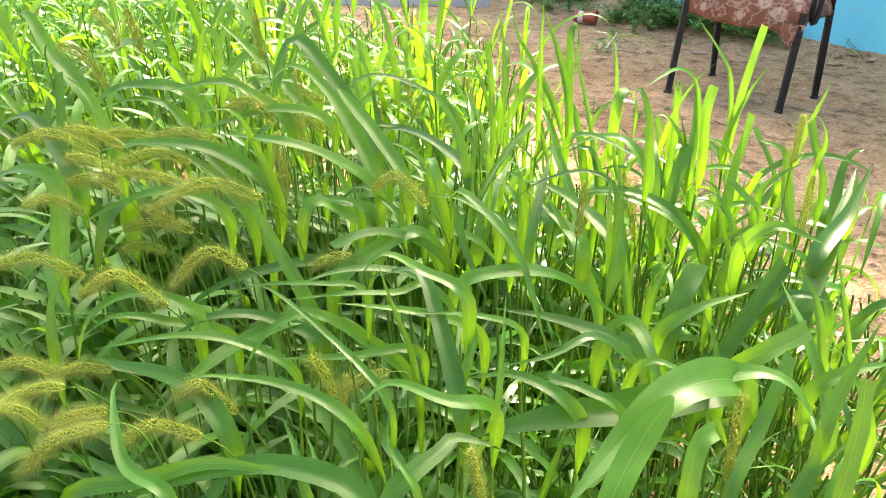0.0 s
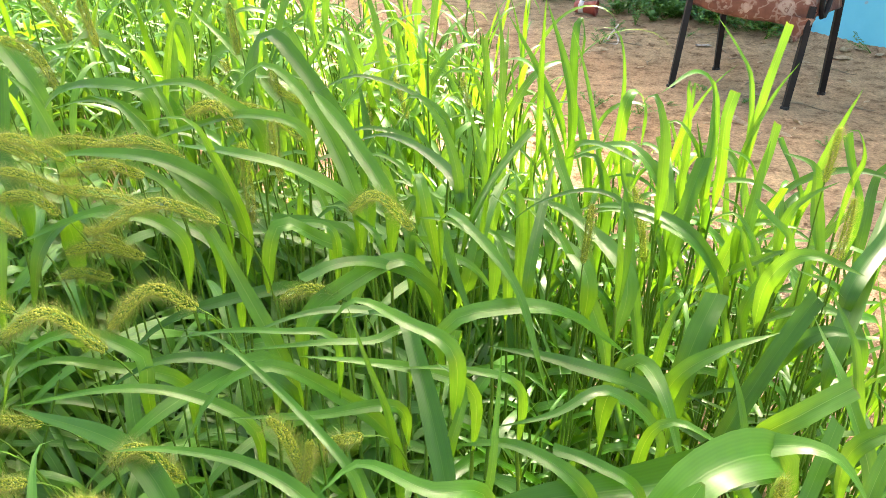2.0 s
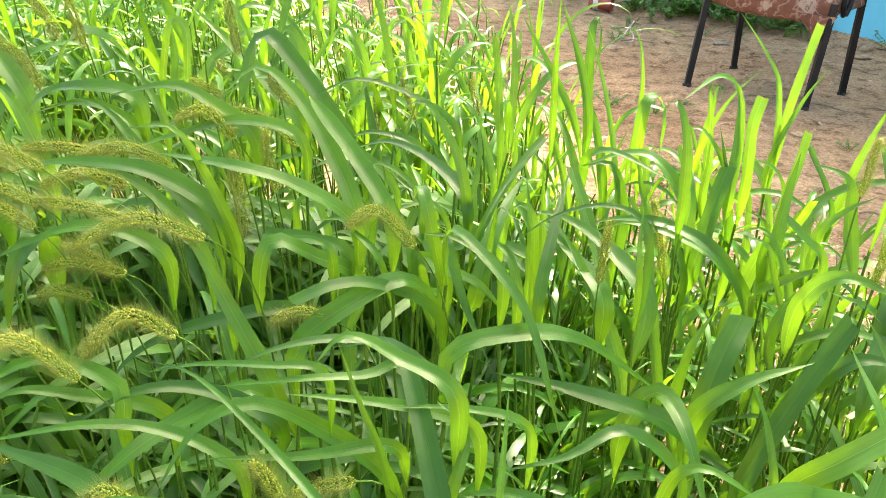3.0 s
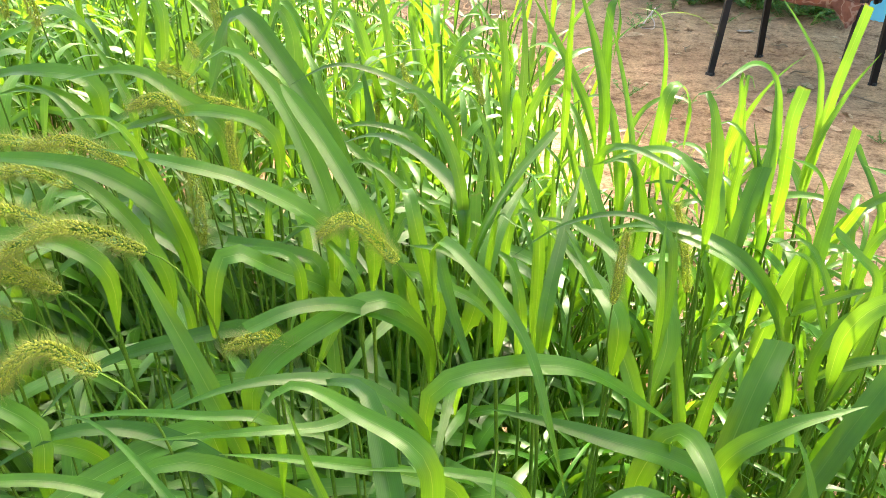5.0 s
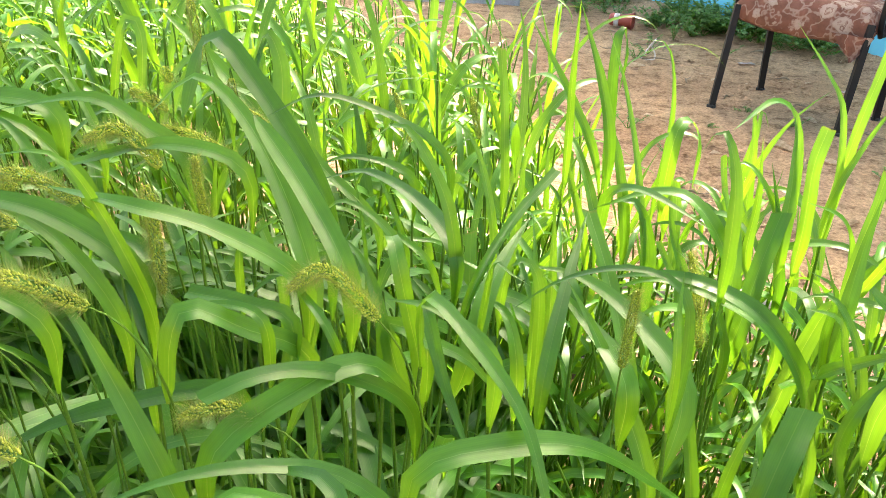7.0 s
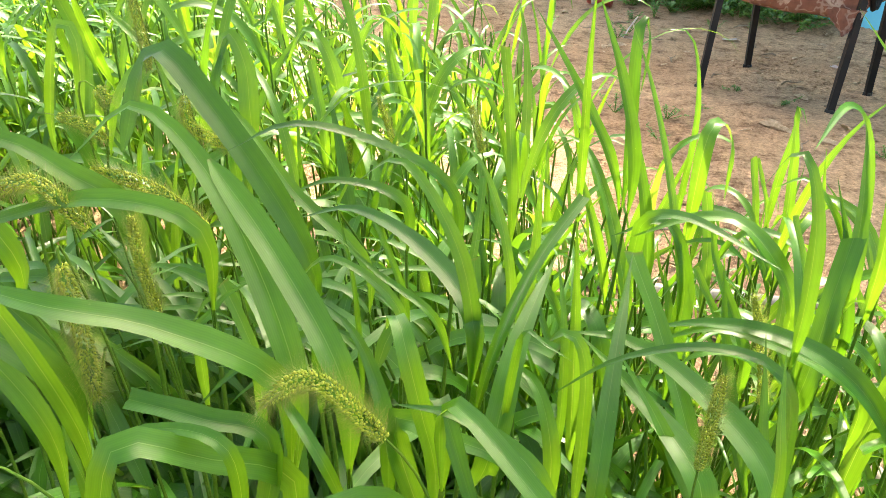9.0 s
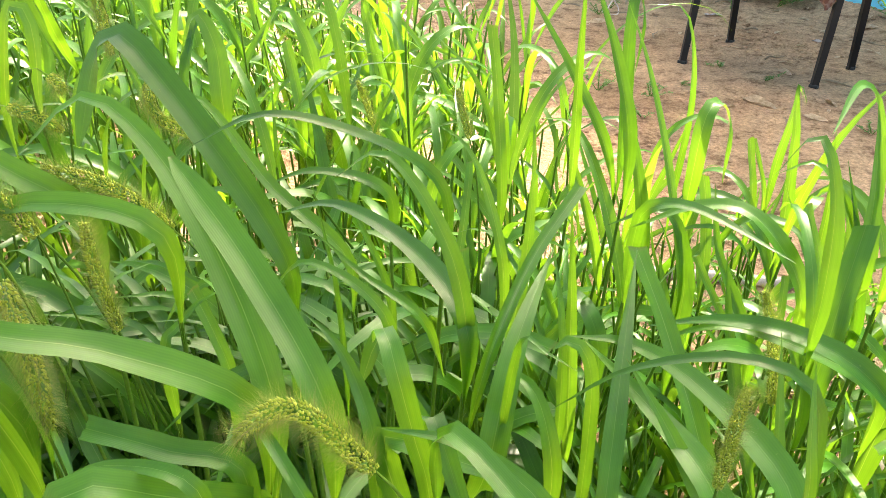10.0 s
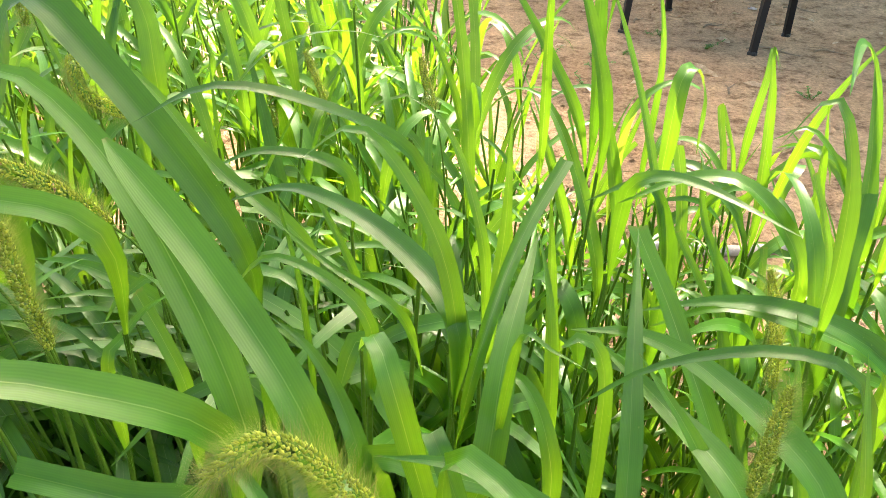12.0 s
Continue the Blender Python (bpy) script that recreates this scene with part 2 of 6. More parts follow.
def tube_bm(bm, points, radius, sides=8, square=False):
    """A tube along points, with closed ends."""
    pts = [Vector(p) for p in points]
    rings = []
    ref = Vector((0, 0, 1)) if abs((pts[1] - pts[0]).normalized().z) < 0.9 else Vector((1, 0, 0))
    for i, p in enumerate(pts):
        t = (pts[min(i + 1, len(pts) - 1)] - pts[max(i - 1, 0)]).normalized()
        a = t.cross(ref).normalized()
        b = t.cross(a).normalized()
        rad = radius[i] if isinstance(radius, (list, tuple)) else radius
        ring = []
        for k in range(sides):
            w = 2 * math.pi * (k + 0.5) / sides
            ring.append(bm.verts.new(p + rad * (math.cos(w) * a + math.sin(w) * b)))
        rings.append(ring)
    for r0, r1 in zip(rings, rings[1:]):
        for k in range(sides):
            bm.faces.new((r0[k], r0[(k + 1) % sides], r1[(k + 1) % sides], r1[k]))
    bm.faces.new(rings[0][::-1])
    bm.faces.new(rings[-1])


# ---- ground and wall ----
def ground_height(x, y):
    h = 0.012 * noise.noise((x * 1.7, y * 1.7, 0)) + 0.006 * noise.noise((x * 6, y * 6, 3))
    # a low bank of swept earth along the wall's foot
    d = wall_distance(x, y)
    return h + 0.07 * max(0.0, 1 - d / 0.35) ** 2


WALL_A, WALL_B = Vector((3.55, 2.95)), Vector((-0.6, 9.1))
WALL_DIR = (WALL_B - WALL_A).normalized()
WALL_N = Vector((-WALL_DIR.y, WALL_DIR.x))     # towards the yard


def wall_distance(x, y):
    return abs((Vector((x, y)) - WALL_A).dot(WALL_N))


def make_ground():
    xs = np.concatenate([np.linspace(-300, -6, 8)[:-1], np.linspace(-6, -1.6, 12)[:-1], np.linspace(-1.6, 3.2, 190), np.linspace(3.2, 300, 9)[1:]])
    ys = np.concatenate([np.linspace(-300, -1, 8)[:-1], np.linspace(-1, 1.2, 30)[:-1], np.linspace(1.2, 7.0, 220), np.linspace(7.0, 300, 10)[1:]])
    verts, faces = [], []
    for y in ys:
        for x in xs:
            near = -1.6 <= x <= 3.2 and 0 <= y <= 7
            verts.append((x, y, ground_height(x, y) + (0.004 * noise.noise((x * 21, y * 21, 9)) if near else 0)))
    w = len(xs)
    for j in range(len(ys) - 1):
        for i in range(w - 1):
            faces.append((j * w + i, j * w + i + 1, (j + 1) * w + i + 1, (j + 1) * w + i))
    g = mesh_part("ground", verts, faces, SOIL)
    tagged(g, "reddish-brown bare earth of a yard, trodden and crumbly", "ground", kind="structure")


def make_wall():
    length, height, thick = 11.0, 3.05, 0.23
    bm = bmesh.new()
    mid = WALL_A + WALL_DIR * 3.0
    ang = math.degrees(math.atan2(WALL_DIR.y, WALL_DIR.x))
    box_bm(bm, (length, thick, height), Matrix.Translation((0, 0, height / 2 - 0.05)), 0.01)
    w = part("wall_east", bm, WALL_BLUE, smooth=False)
    w.matrix_world = pose(mid.x - WALL_N.x * thick / 2, mid.y - WALL_N.y * thick / 2, 0, 0, 0, ang)
    tagged(w, "bright blue washed masonry wall with faded patches", "wall", kind="structure")


make_ground()
make_wall()


# ---- grass ----
def spline(points, n):
    """A smooth curve through all the points, in n even steps."""
    ps = [Vector(p) for p in points]
    if len(ps) == 2:
        ps = [ps[0], ps[0].lerp(ps[1], 0.5), ps[1]]
    ext = [2 * ps[0] - ps[1]] + ps + [2 * ps[-1] - ps[-2]]
    fine = []
    for a, b, c, d in zip(ext, ext[1:], ext[2:], ext[3:]):
        for k in range(12):
            t = k / 12
            fine.append(0.5 * (2 * b + (c - a) * t + (2 * a - 5 * b + 4 * c - d) * t * t + (3 * b - a - 3 * c + d) * t ** 3))
    fine.append(ps[-1])
    run = [0.0]
    for a, b in zip(fine, fine[1:]):
        run.append(run[-1] + (b - a).length)
    out, k = [], 0
    for i in range(n):
        s = run[-1] * i / (n - 1)
        while k < len(run) - 2 and run[k + 1] < s:
            k += 1
        out.append(fine[k].lerp(fine[k + 1], (s - run[k]) / max(1e-9, run[k + 1] - run[k])))
    return out


def blade(points, width, fold=0.35, twist=0.0, cut=False, across=4, wave=0.0, seed=0.0, base=0.45, face=(0, -0.35, 1), blunt=False):
    """Vertices, faces and uv of one grass blade along points: folded along the midrib, narrow at the sheath, running out to a tip, or cut off."""
    n = len(points)
    verts, faces, uvs = [], [], []
    up = Vector(face).normalized()
    last = None
    for i, p in enumerate(points):
        t = (points[min(i + 1, n - 1)] - points[max(i - 1, 0)]).normalized()
        side = t.cross(up)
        if side.length < 0.2:
            side = last.copy() if last else Vector((1, 0.2, 0))
        side = (side - t * side.dot(t)).normalized()
        if last is not None:
            if side.dot(last) < 0:
                side = -side
            side = (side * 0.6 + last * 0.4)
            side = (side - t * side.dot(t)).normalized()
        last = side.copy()
        s = i / (n - 1)
        side.rotate(Matrix.Rotation(radians(twist) * (s - 0.3), 3, t))
        nor = side.cross(t).normalized()
        if nor.dot(up) < 0:
            nor = -nor
        w = width * (base + (1 - base) * math.sin(min(1.0, s / 0.36) * math.pi / 2) ** 1.3)
        if cut:
            w *= 1 - 0.12 * s
        elif blunt:
            w *= math.sqrt(max(0.02, 1 - max(0.0, (s - 0.75) / 0.25) ** 2))
        else:
            w *= max(0.02, (1 - max(0.0, (s - 0.36) / 0.64) ** 1.7))
        f = fold * (1 - 0.55 * s) + 0.9 * max(0.0, 1 - s / 0.2)
        for k in range(across + 1):
            u = k / across * 2 - 1
            ripple = wave * w * math.sin(s * 23 + seed * 9 + (2 if u > 0 else 0)) * abs(u)
            jag = 0.0
            if cut and i == n - 1:
                jag = 0.20 * w * u * math.sin(seed * 20) + 0.04 * w * math.sin(u * 3.1 + seed * 20) + 0.03 * w * math.sin(u * 9 + seed * 31)
            verts.append(p + side * (u * w / 2 * math.cos(f * abs(u))) + nor * (abs(u) * w / 2 * math.sin(f) + ripple) + t * jag)
            uvs.append((k / across, s))
    a = across + 1
    for i in range(n - 1):
        for k in range(across):
            faces.append((i * a + k, i * a + k + 1, (i + 1) * a + k + 1, (i + 1) * a + k))
    return verts, faces, uvs


def arc(start, az, e0, e1, length, n, power=1.5, sway=0.0):
    """A blade's line: it leaves the sheath at e0 degrees over level and bends to e1 at its tip."""
    p, out = Vector(start), [Vector(start)]
    for i in range(n - 1):
        s = (i + 0.5) / (n - 1)
        e = radians(e0 + (e1 - e0) * s ** power)
        w = az + sway * s
        p = p + Vector((math.cos(w) * math.cos(e), math.sin(w) * math.cos(e), math.sin(e))) * (length / (n - 1))
        out.append(p.copy())
    return out


class Heap:
    """Collects many small pieces into one mesh."""

    def __init__(self):
        self.v, self.f, self.uv = [], [], []

    def add(self, verts, faces, uvs):
        k = len(self.v)
        self.v.extend(tuple(x) for x in verts)
        self.f.extend(tuple(i + k for i in f) for f in faces)
        self.uv.extend(uvs)


def stem_pieces(points, r0, r1, sides=5):
    verts, faces, uvs = [], [], []
    n = len(points)
    for i, p in enumerate(points):
        s = i / (n - 1)
        r = r0 + (r1 - r0) * s
        for k in range(sides):
            w = 2 * math.pi * k / sides
            verts.append(p + Vector((math.cos(w) * r, math.sin(w) * r, 0)))
            uvs.append((0.25, s * 0.8))
    for i in range(n - 1):
        for k in range(sides):
            faces.append((i * sides + k, i * sides + (k + 1) % sides, (i + 1) * sides + (k + 1) % sides, (i + 1) * sides + k))
    return verts, faces, uvs


RIGHT_EDGE = [(-0.5, 0.34), (0.5, 0.50), (0.8, 0.66), (1.1, 0.80), (1.4, 0.84), (1.65, 0.78), (1.9, 0.62), (2.1, 0.46), (2.4, 0.30), (2.8, 0.12), (3.1, -0.05), (3.6, -0.5), (4.2, -1.2)]
CAMERA_WAY = [Vector((0.07, 0.2, 0.99)).lerp(Vector((0.03, 0.79, 0.88)), k / 14) for k in range(15)]     # the camera's way over the grass, which blades must keep clear of


def right_edge(y):
    return float(np.interp(y, [p[0] for p in RIGHT_EDGE], [p[1] for p in RIGHT_EDGE]))


def camera_way_distance(p):
    return min((p - e).length for e in CAMERA_WAY)


def ceiling_of_fill(x, y):
    """How high the undergrowth reaches: under the nearest long blades, fitted to the camera's view."""
    if x > 0.27:
        return 0.42 if y < 1.7 else 0.34
    if y > 1.6:
        return 0.55 - 0.6 * max(0.0, x - 0.12)
    if y > 1.3:
        return 0.50
    if x < -0.40:
        return 0.48 if y > 0.9 else 0.38
    if x < -0.10 and y > 0.9:
        return 0.37
    if y < 0.5:
        return 0.34
    return 0.35 if y > 0.85 else 0.31


def make_grass():
    rnd = random.Random(7)
    leaves, stems = Heap(), Heap()
    tries = 0
    while tries < 42000:
        tries += 1
        # unseen grass behind the camera and far left is added to block light
        y = rnd.uniform(-1.6, 4.2)
        x = rnd.uniform(-2.4, 0.95)
        edge = right_edge(y) - x
        if edge < 0 or x < -0.62 * max(y, 0.0) - 1.0:
            continue
        dense = min(1.0, 0.16 + edge / 0.7) * (1.0 if x < 0.2 and y < 1.7 else 0.65)
        if x > 0.2:
            dense *= 0.6
        if y < 0.3:
            dense *= 0.4
        if x > 0.12 and y > 1.3:
            dense *= 0.8
        if y > 1.45:
            dense *= (0.10 if x < 0.0 else 0.3) if x > -0.9 else 0.3
        if rnd.random() > dense:
            continue
        left = min(1.0, max(0.0, (0.25 - x) / 0.5))      # taller and more arching towards the left
        tall = min(rnd.uniform(0.36, 0.56) + 0.06 * left, ceiling_of_fill(x, y) - 0.02)
        root = Vector((x, y, ground_height(x, y) - 0.01))
        lean = Vector((rnd.gauss(-0.05 * left, 0.05), rnd.gauss(0, 0.05), 0))
        top = root + lean + Vector((0, 0, tall))
        pts = [root.lerp(top, s) + (lean * 0.5 + Vector((0.12 * math.sin(x * 60 + 2 * s), 0.12 * math.sin(y * 60 + 2 * s), 0))) * (s * s - s) for s in (0, 0.25, 0.5, 0.75, 1.0)]
        stems.add(*stem_pieces(pts, 0.0027, 0.0017))
        k = rnd.randint(4, 5) if left > 0.5 else rnd.randint(3, 4)
        az = rnd.uniform(0, 6.28)
        for j in range(k):
            s = 0.42 + 0.58 * j / (k - 1) * rnd.uniform(0.9, 1.0)
            start = root.lerp(top, s)
            az += math.pi + rnd.gauss(0, 0.6)
            length = rnd.uniform(0.20, 0.42)
            cut = rnd.random() < (0.06 if left > 0.6 else 0.2)
            d = Vector((math.cos(az) - 0.45 * left, math.sin(az) - 0.15, 0))
            line = arc(start, math.atan2(d.y, d.x), rnd.uniform(62, 86), rnd.uniform(-70, 60) - 25 * left, length * (0.6 if cut else 1), 10, rnd.uniform(1.2, 2.2), rnd.gauss(0, 0.4))
            if any(camera_way_distance(q) < 0.30 or q.z > ceiling_of_fill(q.x, q.y) for q in line):
                continue
            leaves.add(*blade(line, rnd.uniform(0.009, 0.024) if x < 0.2 else rnd.uniform(0.005, 0.015), rnd.uniform(0.15, 0.7), rnd.gauss(0, 40), cut, 2, 0.03, rnd.random()))
    g = mesh_part("tall_grass", leaves.v, leaves.f, LEAF, None, "", leaves.uv)
    tagged(g, "dense tall green grass with long arching blades", "grass", kind="stuff")
    s = mesh_part("grass_stems", stems.v, stems.f, STEM, None, "", stems.uv)
    tagged(s, "thin upright green grass stems rooted in earth", "grass", kind="stuff")


make_grass()


def bent_stem(h, x, y):
    pts = [h * s + Vector((0.06 * math.sin(3 * s + x * 40), 0.05 * math.sin(4 * s + y * 50), 0)) * (s * (1 - s)) for s in (0, 0.2, 0.4, 0.6, 0.8, 1.0)]
    return stem_pieces([q * (1 - 0.055 / h.z) for q in pts], 0.0026, 0.0016, 6)


def grass_plant(x, y, top):
    """A stem from its foot to top; the blades are hung on it by leaf()."""
    foot = Vector((x, y, ground_height(x, y) - 0.01))
    p = empty("grass_plant", *foot, label="green grass plant with long arching blades, rooted in earth", category="grass", group="grass plants in the patch")
    p["reach"] = (Vector(top) - foot)[:]
    h = Vector(p["reach"])
    v, f, uv = bent_stem(h, x, y)
    mesh_part("stem", v, f, STEM, p, "", uv)
    return p


class Clump:
    """Plants further off, too many to tell apart: their blades and stems in one sheet each."""
    def __init__(self):
        self.blades, self.stems = Heap(), Heap()

    def plant(self, x, y, top):
        foot = Vector((x, y, ground_height(x, y) - 0.01))
        h = Vector(top) - foot
        self.hang(self.stems, foot, *bent_stem(h, x, y))
        return foot, h

    def hang(self, heap, foot, v, f, uv):
        heap.add([foot + Vector(q) for q in v], f, uv)

    def finish(self):
        g = mesh_part("bushy_grass", self.blades.v, self.blades.f, LEAF, None, "", self.blades.uv)
        tagged(g, "bushy bright green grass with upright and nodding blades", "grass", kind="stuff")
        g = mesh_part("grass_stalks", self.stems.v, self.stems.f, STEM, None, "", self.stems.uv)
        tagged(g, "thin green stalks of bushy grass rooted in earth", "grass", kind="stuff")


clump = Clump()


def leaf(plant, width, *points, cut=False, fold=0.40, blunt=False):
    foot = plant.matrix_world.translation
    h = Vector(plant["reach"])
    local = [Vector(q) - foot for q in points]
    z = max(0.03, local[0].z - 0.07)
    first = h * min(1.0 - 0.07 / h.z, z / h.z)
    seed = (points[0][0] * 37.7 + points[-1][1] * 11.3) % 1.0
    line = spline([first] + local, 20)
    rise = abs(line[-1].z - line[0].z) / sum((b - a).length for a, b in zip(line, line[1:]))
    stiff = min(1.0, max(0.0, (rise - 0.55) / 0.35))        # upright blades are narrowed and twisted to fit the camera's view
    v, f, uv = blade(line, width * (1.0 - 0.32 * stiff), fold + 0.12 * stiff, (seed - 0.5) * (30 + 25 * stiff), cut, 6, 0.05, seed, 0.16, (0.05, -0.25 - 0.4 * seed, 0.85), blunt)
    return mesh_part("blade", v, f, LEAF, plant, "", uv)


def foxtail(end, middle, tip, upright=False):
    """A stalk that carries one bristly head."""
    rnd = random.Random(int(abs(end[0] * 9176 + end[1] * 331 + tip[2] * 77) * 10))
    end, middle, tip = Vector(end), Vector(middle), Vector(tip)
    away = (end - middle).normalized()
    off = Vector((0.02, 0.02, 0)) if upright else Vector((0.03 + 0.02 * rnd.random(), 0.06 * rnd.random(), 0))
    foot = Vector((end.x + off.x, end.y + off.y, 0))
    foot.z = ground_height(foot.x, foot.y) - 0.01
    p = empty("foxtail_stalk", *foot, label="foxtail grass stalk with a " + ("straight" if upright else "nodding") + " bristly yellow-green head", category="foxtail grass", group="foxtail heads")
    e, m, t = end - foot, middle - foot, tip - foot
    c1, c2 = Vector((0, 0, e.z * 0.7)), e + away * min(0.07, e.z * 0.2)
    pts = [c1 * (3 * s * (1 - s) ** 2) + c2 * (3 * s * s * (1 - s)) + e * s ** 3 for s in (i / 17 for i in range(18))]
    v, f, uv = stem_pieces(pts, 0.0014, 0.0008, 5)
    mesh_part("stem", v, f, STEM, p, "", uv)
    axis = spline([e, m, t], 40)
    length = sum((b - a).length for a, b in zip(axis, axis[1:]))
    rad = (0.0034 if upright else 0.0052) + 0.014 * length
    sv, sf, bv, bf = [], [], [], []
    count = int(5200 * length)
    for k in range(count):
        s = (k + rnd.random()) / count
        i = min(38, int(s * 39))
        c = axis[i].lerp(axis[i + 1], s * 39 - i)
        d = (axis[i + 1] - axis[i]).normalized()
        a = d.cross(Vector((0.31, 0.22, 0.9))).normalized()
        b = d.cross(a)
        w = k * 2.39996 + rnd.uniform(-0.3, 0.3)
        r = rad * min(1.0, 0.55 + s / 0.2) * min(1.0, 0.35 + (1 - s) / 0.3)
        out = math.cos(w) * a + math.sin(w) * b
        grow = (out * 0.8 + d * 0.75).normalized()
        o = c + out * r * 0.62
        big = 0.00132 * rnd.uniform(0.75, 1.2)
        sx = grow.cross(d).normalized()
        sy = grow.cross(sx)
        q = len(sv)
        sv.extend([o - grow * big * 0.7, o + sx * big * 0.62, o + sy * big * 0.62, o - sx * big * 0.62, o - sy * big * 0.62, o + grow * big * 1.35])
        sf.extend([(q, q + 2, q + 1), (q, q + 3, q + 2), (q, q + 4, q + 3), (q, q + 1, q + 4), (q + 5, q + 1, q + 2), (q + 5, q + 2, q + 3), (q + 5, q + 3, q + 4), (q + 5, q + 4, q + 1)])
        for _ in range(9):
            g = (out * rnd.uniform(0.5, 1.1) + d * rnd.uniform(0.3, 1.0) + Vector((rnd.gauss(0, 0.25), rnd.gauss(0, 0.25), rnd.gauss(0, 0.25)))).normalized()
            ln = rnd.uniform(0.006, 0.0125 if upright else 0.016)
            x = g.cross(Vector((rnd.random(), rnd.random(), 1))).normalized() * 0.000055
            q = len(bv)
            bv.extend([o - x, o + x, o + g * ln + Vector((0, 0, -0.0006))])
            bf.append((q, q + 1, q + 2))
    hd = mesh_part("seed_head", sv, sf, SPIKELET, p)
    mesh_part("bristles", bv, bf, BRISTLE, hd, "fine tan bristles")


# ---- the taller plants behind: upright stems, wide blades that stand up and tip over ----
def back_plants():
    rnd = random.Random(31)
    spots = []
    tries = 0
    while len(spots) < 92 and tries < 7000:
        tries += 1
        x, y = rnd.uniform(-1.5, 0.34), rnd.uniform(1.42, 2.75)
        if right_edge(y) - x < 0.12 or x < -0.55 * y - 0.35 or (x > 0.2 and y > 2.1) or (x > 0.0 and y < 1.9 and rnd.random() < 0.4):
            continue
        if any((x - a) ** 2 + (y - b) ** 2 < 0.085 ** 2 for a, b in spots):
            continue
        spots.append((x, y))
    for x, y in spots:
        tall = rnd.uniform(0.52, 0.72) - 0.35 * max(0.0, x - 0.05)
        left = min(1.0, max(0.0, (-0.35 - x) / 0.5))
        top = (x + rnd.gauss(-0.05 * left, 0.055), y + rnd.gauss(0, 0.05), tall)
        foot, h = clump.plant(x, y, top)
        az = rnd.uniform(0, 6.28)
        k = rnd.randint(5, 7)
        for j in range(k):
            s = 0.22 + 0.70 * j / (k - 1)
            az += math.pi + rnd.gauss(0, 0.5)
            length = rnd.uniform(0.20, 0.38)
            cut = rnd.random() < 0.12
            nod = rnd.random() < 0.62 + 0.33 * left
            line = arc(h * s, az, rnd.uniform(62, 86) - 14 * left, rnd.uniform(-80, -10) if nod else rnd.uniform(35, 70), length * (0.7 if cut else 1), 14, rnd.uniform(1.5, 2.6), rnd.gauss(0, 0.4))
            v, f, uv = blade(line, rnd.uniform(0.010, 0.023) if x < 0.0 else rnd.uniform(0.007, 0.016), rnd.uniform(0.15, 0.45), rnd.gauss(0, 50), cut, 4, 0.05, rnd.random(), 0.25)
            clump.hang(clump.blades, foot, v, f, uv)


back_plants()


def side_plants():
    """Smaller, ragged plants along the open edge of the patch: narrow blades, some cropped, some curled over."""
    rnd = random.Random(44)
    spots, tries = [], 0
    while len(spots) < 134 and tries < 12000:
        tries += 1
        x, y = (rnd.uniform(0.26, 0.66), rnd.uniform(1.15, 1.8)) if tries % 3 == 0 else (rnd.uniform(-0.06, 0.80), rnd.uniform(0.85, 1.9))
        if right_edge(y) - x < 0.03 or (x < 0.6 and x > 0.3 and y < 1.15):
            continue
        if any((x - a) ** 2 + (y - b) ** 2 < 0.045 ** 2 for a, b in spots):
            continue
        spots.append((x, y))
    for x, y in spots:
        tall = rnd.uniform(0.20, 0.40) * (1.0 if x < 0.5 else 0.85) + (rnd.uniform(0.0, 0.14) if 0.28 < x < 0.66 and 1.2 < y < 1.8 else 0.0)
        top = (x + rnd.gauss(0.0, 0.03), y + rnd.gauss(0, 0.03), tall)
        p = None if y > 1.36 else grass_plant(x, y, top)
        foot, h = clump.plant(x, y, top) if y > 1.36 else (None, Vector(p["reach"]))
        az = rnd.uniform(0, 6.28)
        k = rnd.randint(4, 6)
        for j in range(k):
            az += math.pi + rnd.gauss(0, 0.6)
            cut = rnd.random() < 0.3
            nod = rnd.random() < 0.68
            line = arc(h * (0.2 + 0.68 * j / (k - 1)), az, rnd.uniform(55, 86), rnd.uniform(-110, -20) if nod else rnd.uniform(30, 75), rnd.uniform(0.10, 0.24) * (0.7 if cut else 1), 12, rnd.uniform(1.3, 2.6), rnd.gauss(0, 0.7))
            v, f, uv = blade(line, rnd.uniform(0.004, 0.0115), rnd.uniform(0.15, 0.6), rnd.gauss(0, 60), cut, 4, 0.04, rnd.random(), 0.4)
            if p:
                mesh_part("blade", v, f, LEAF, p, "", uv)
            else:
                clump.hang(clump.blades, foot, v, f, uv)


side_plants()
clump.finish()


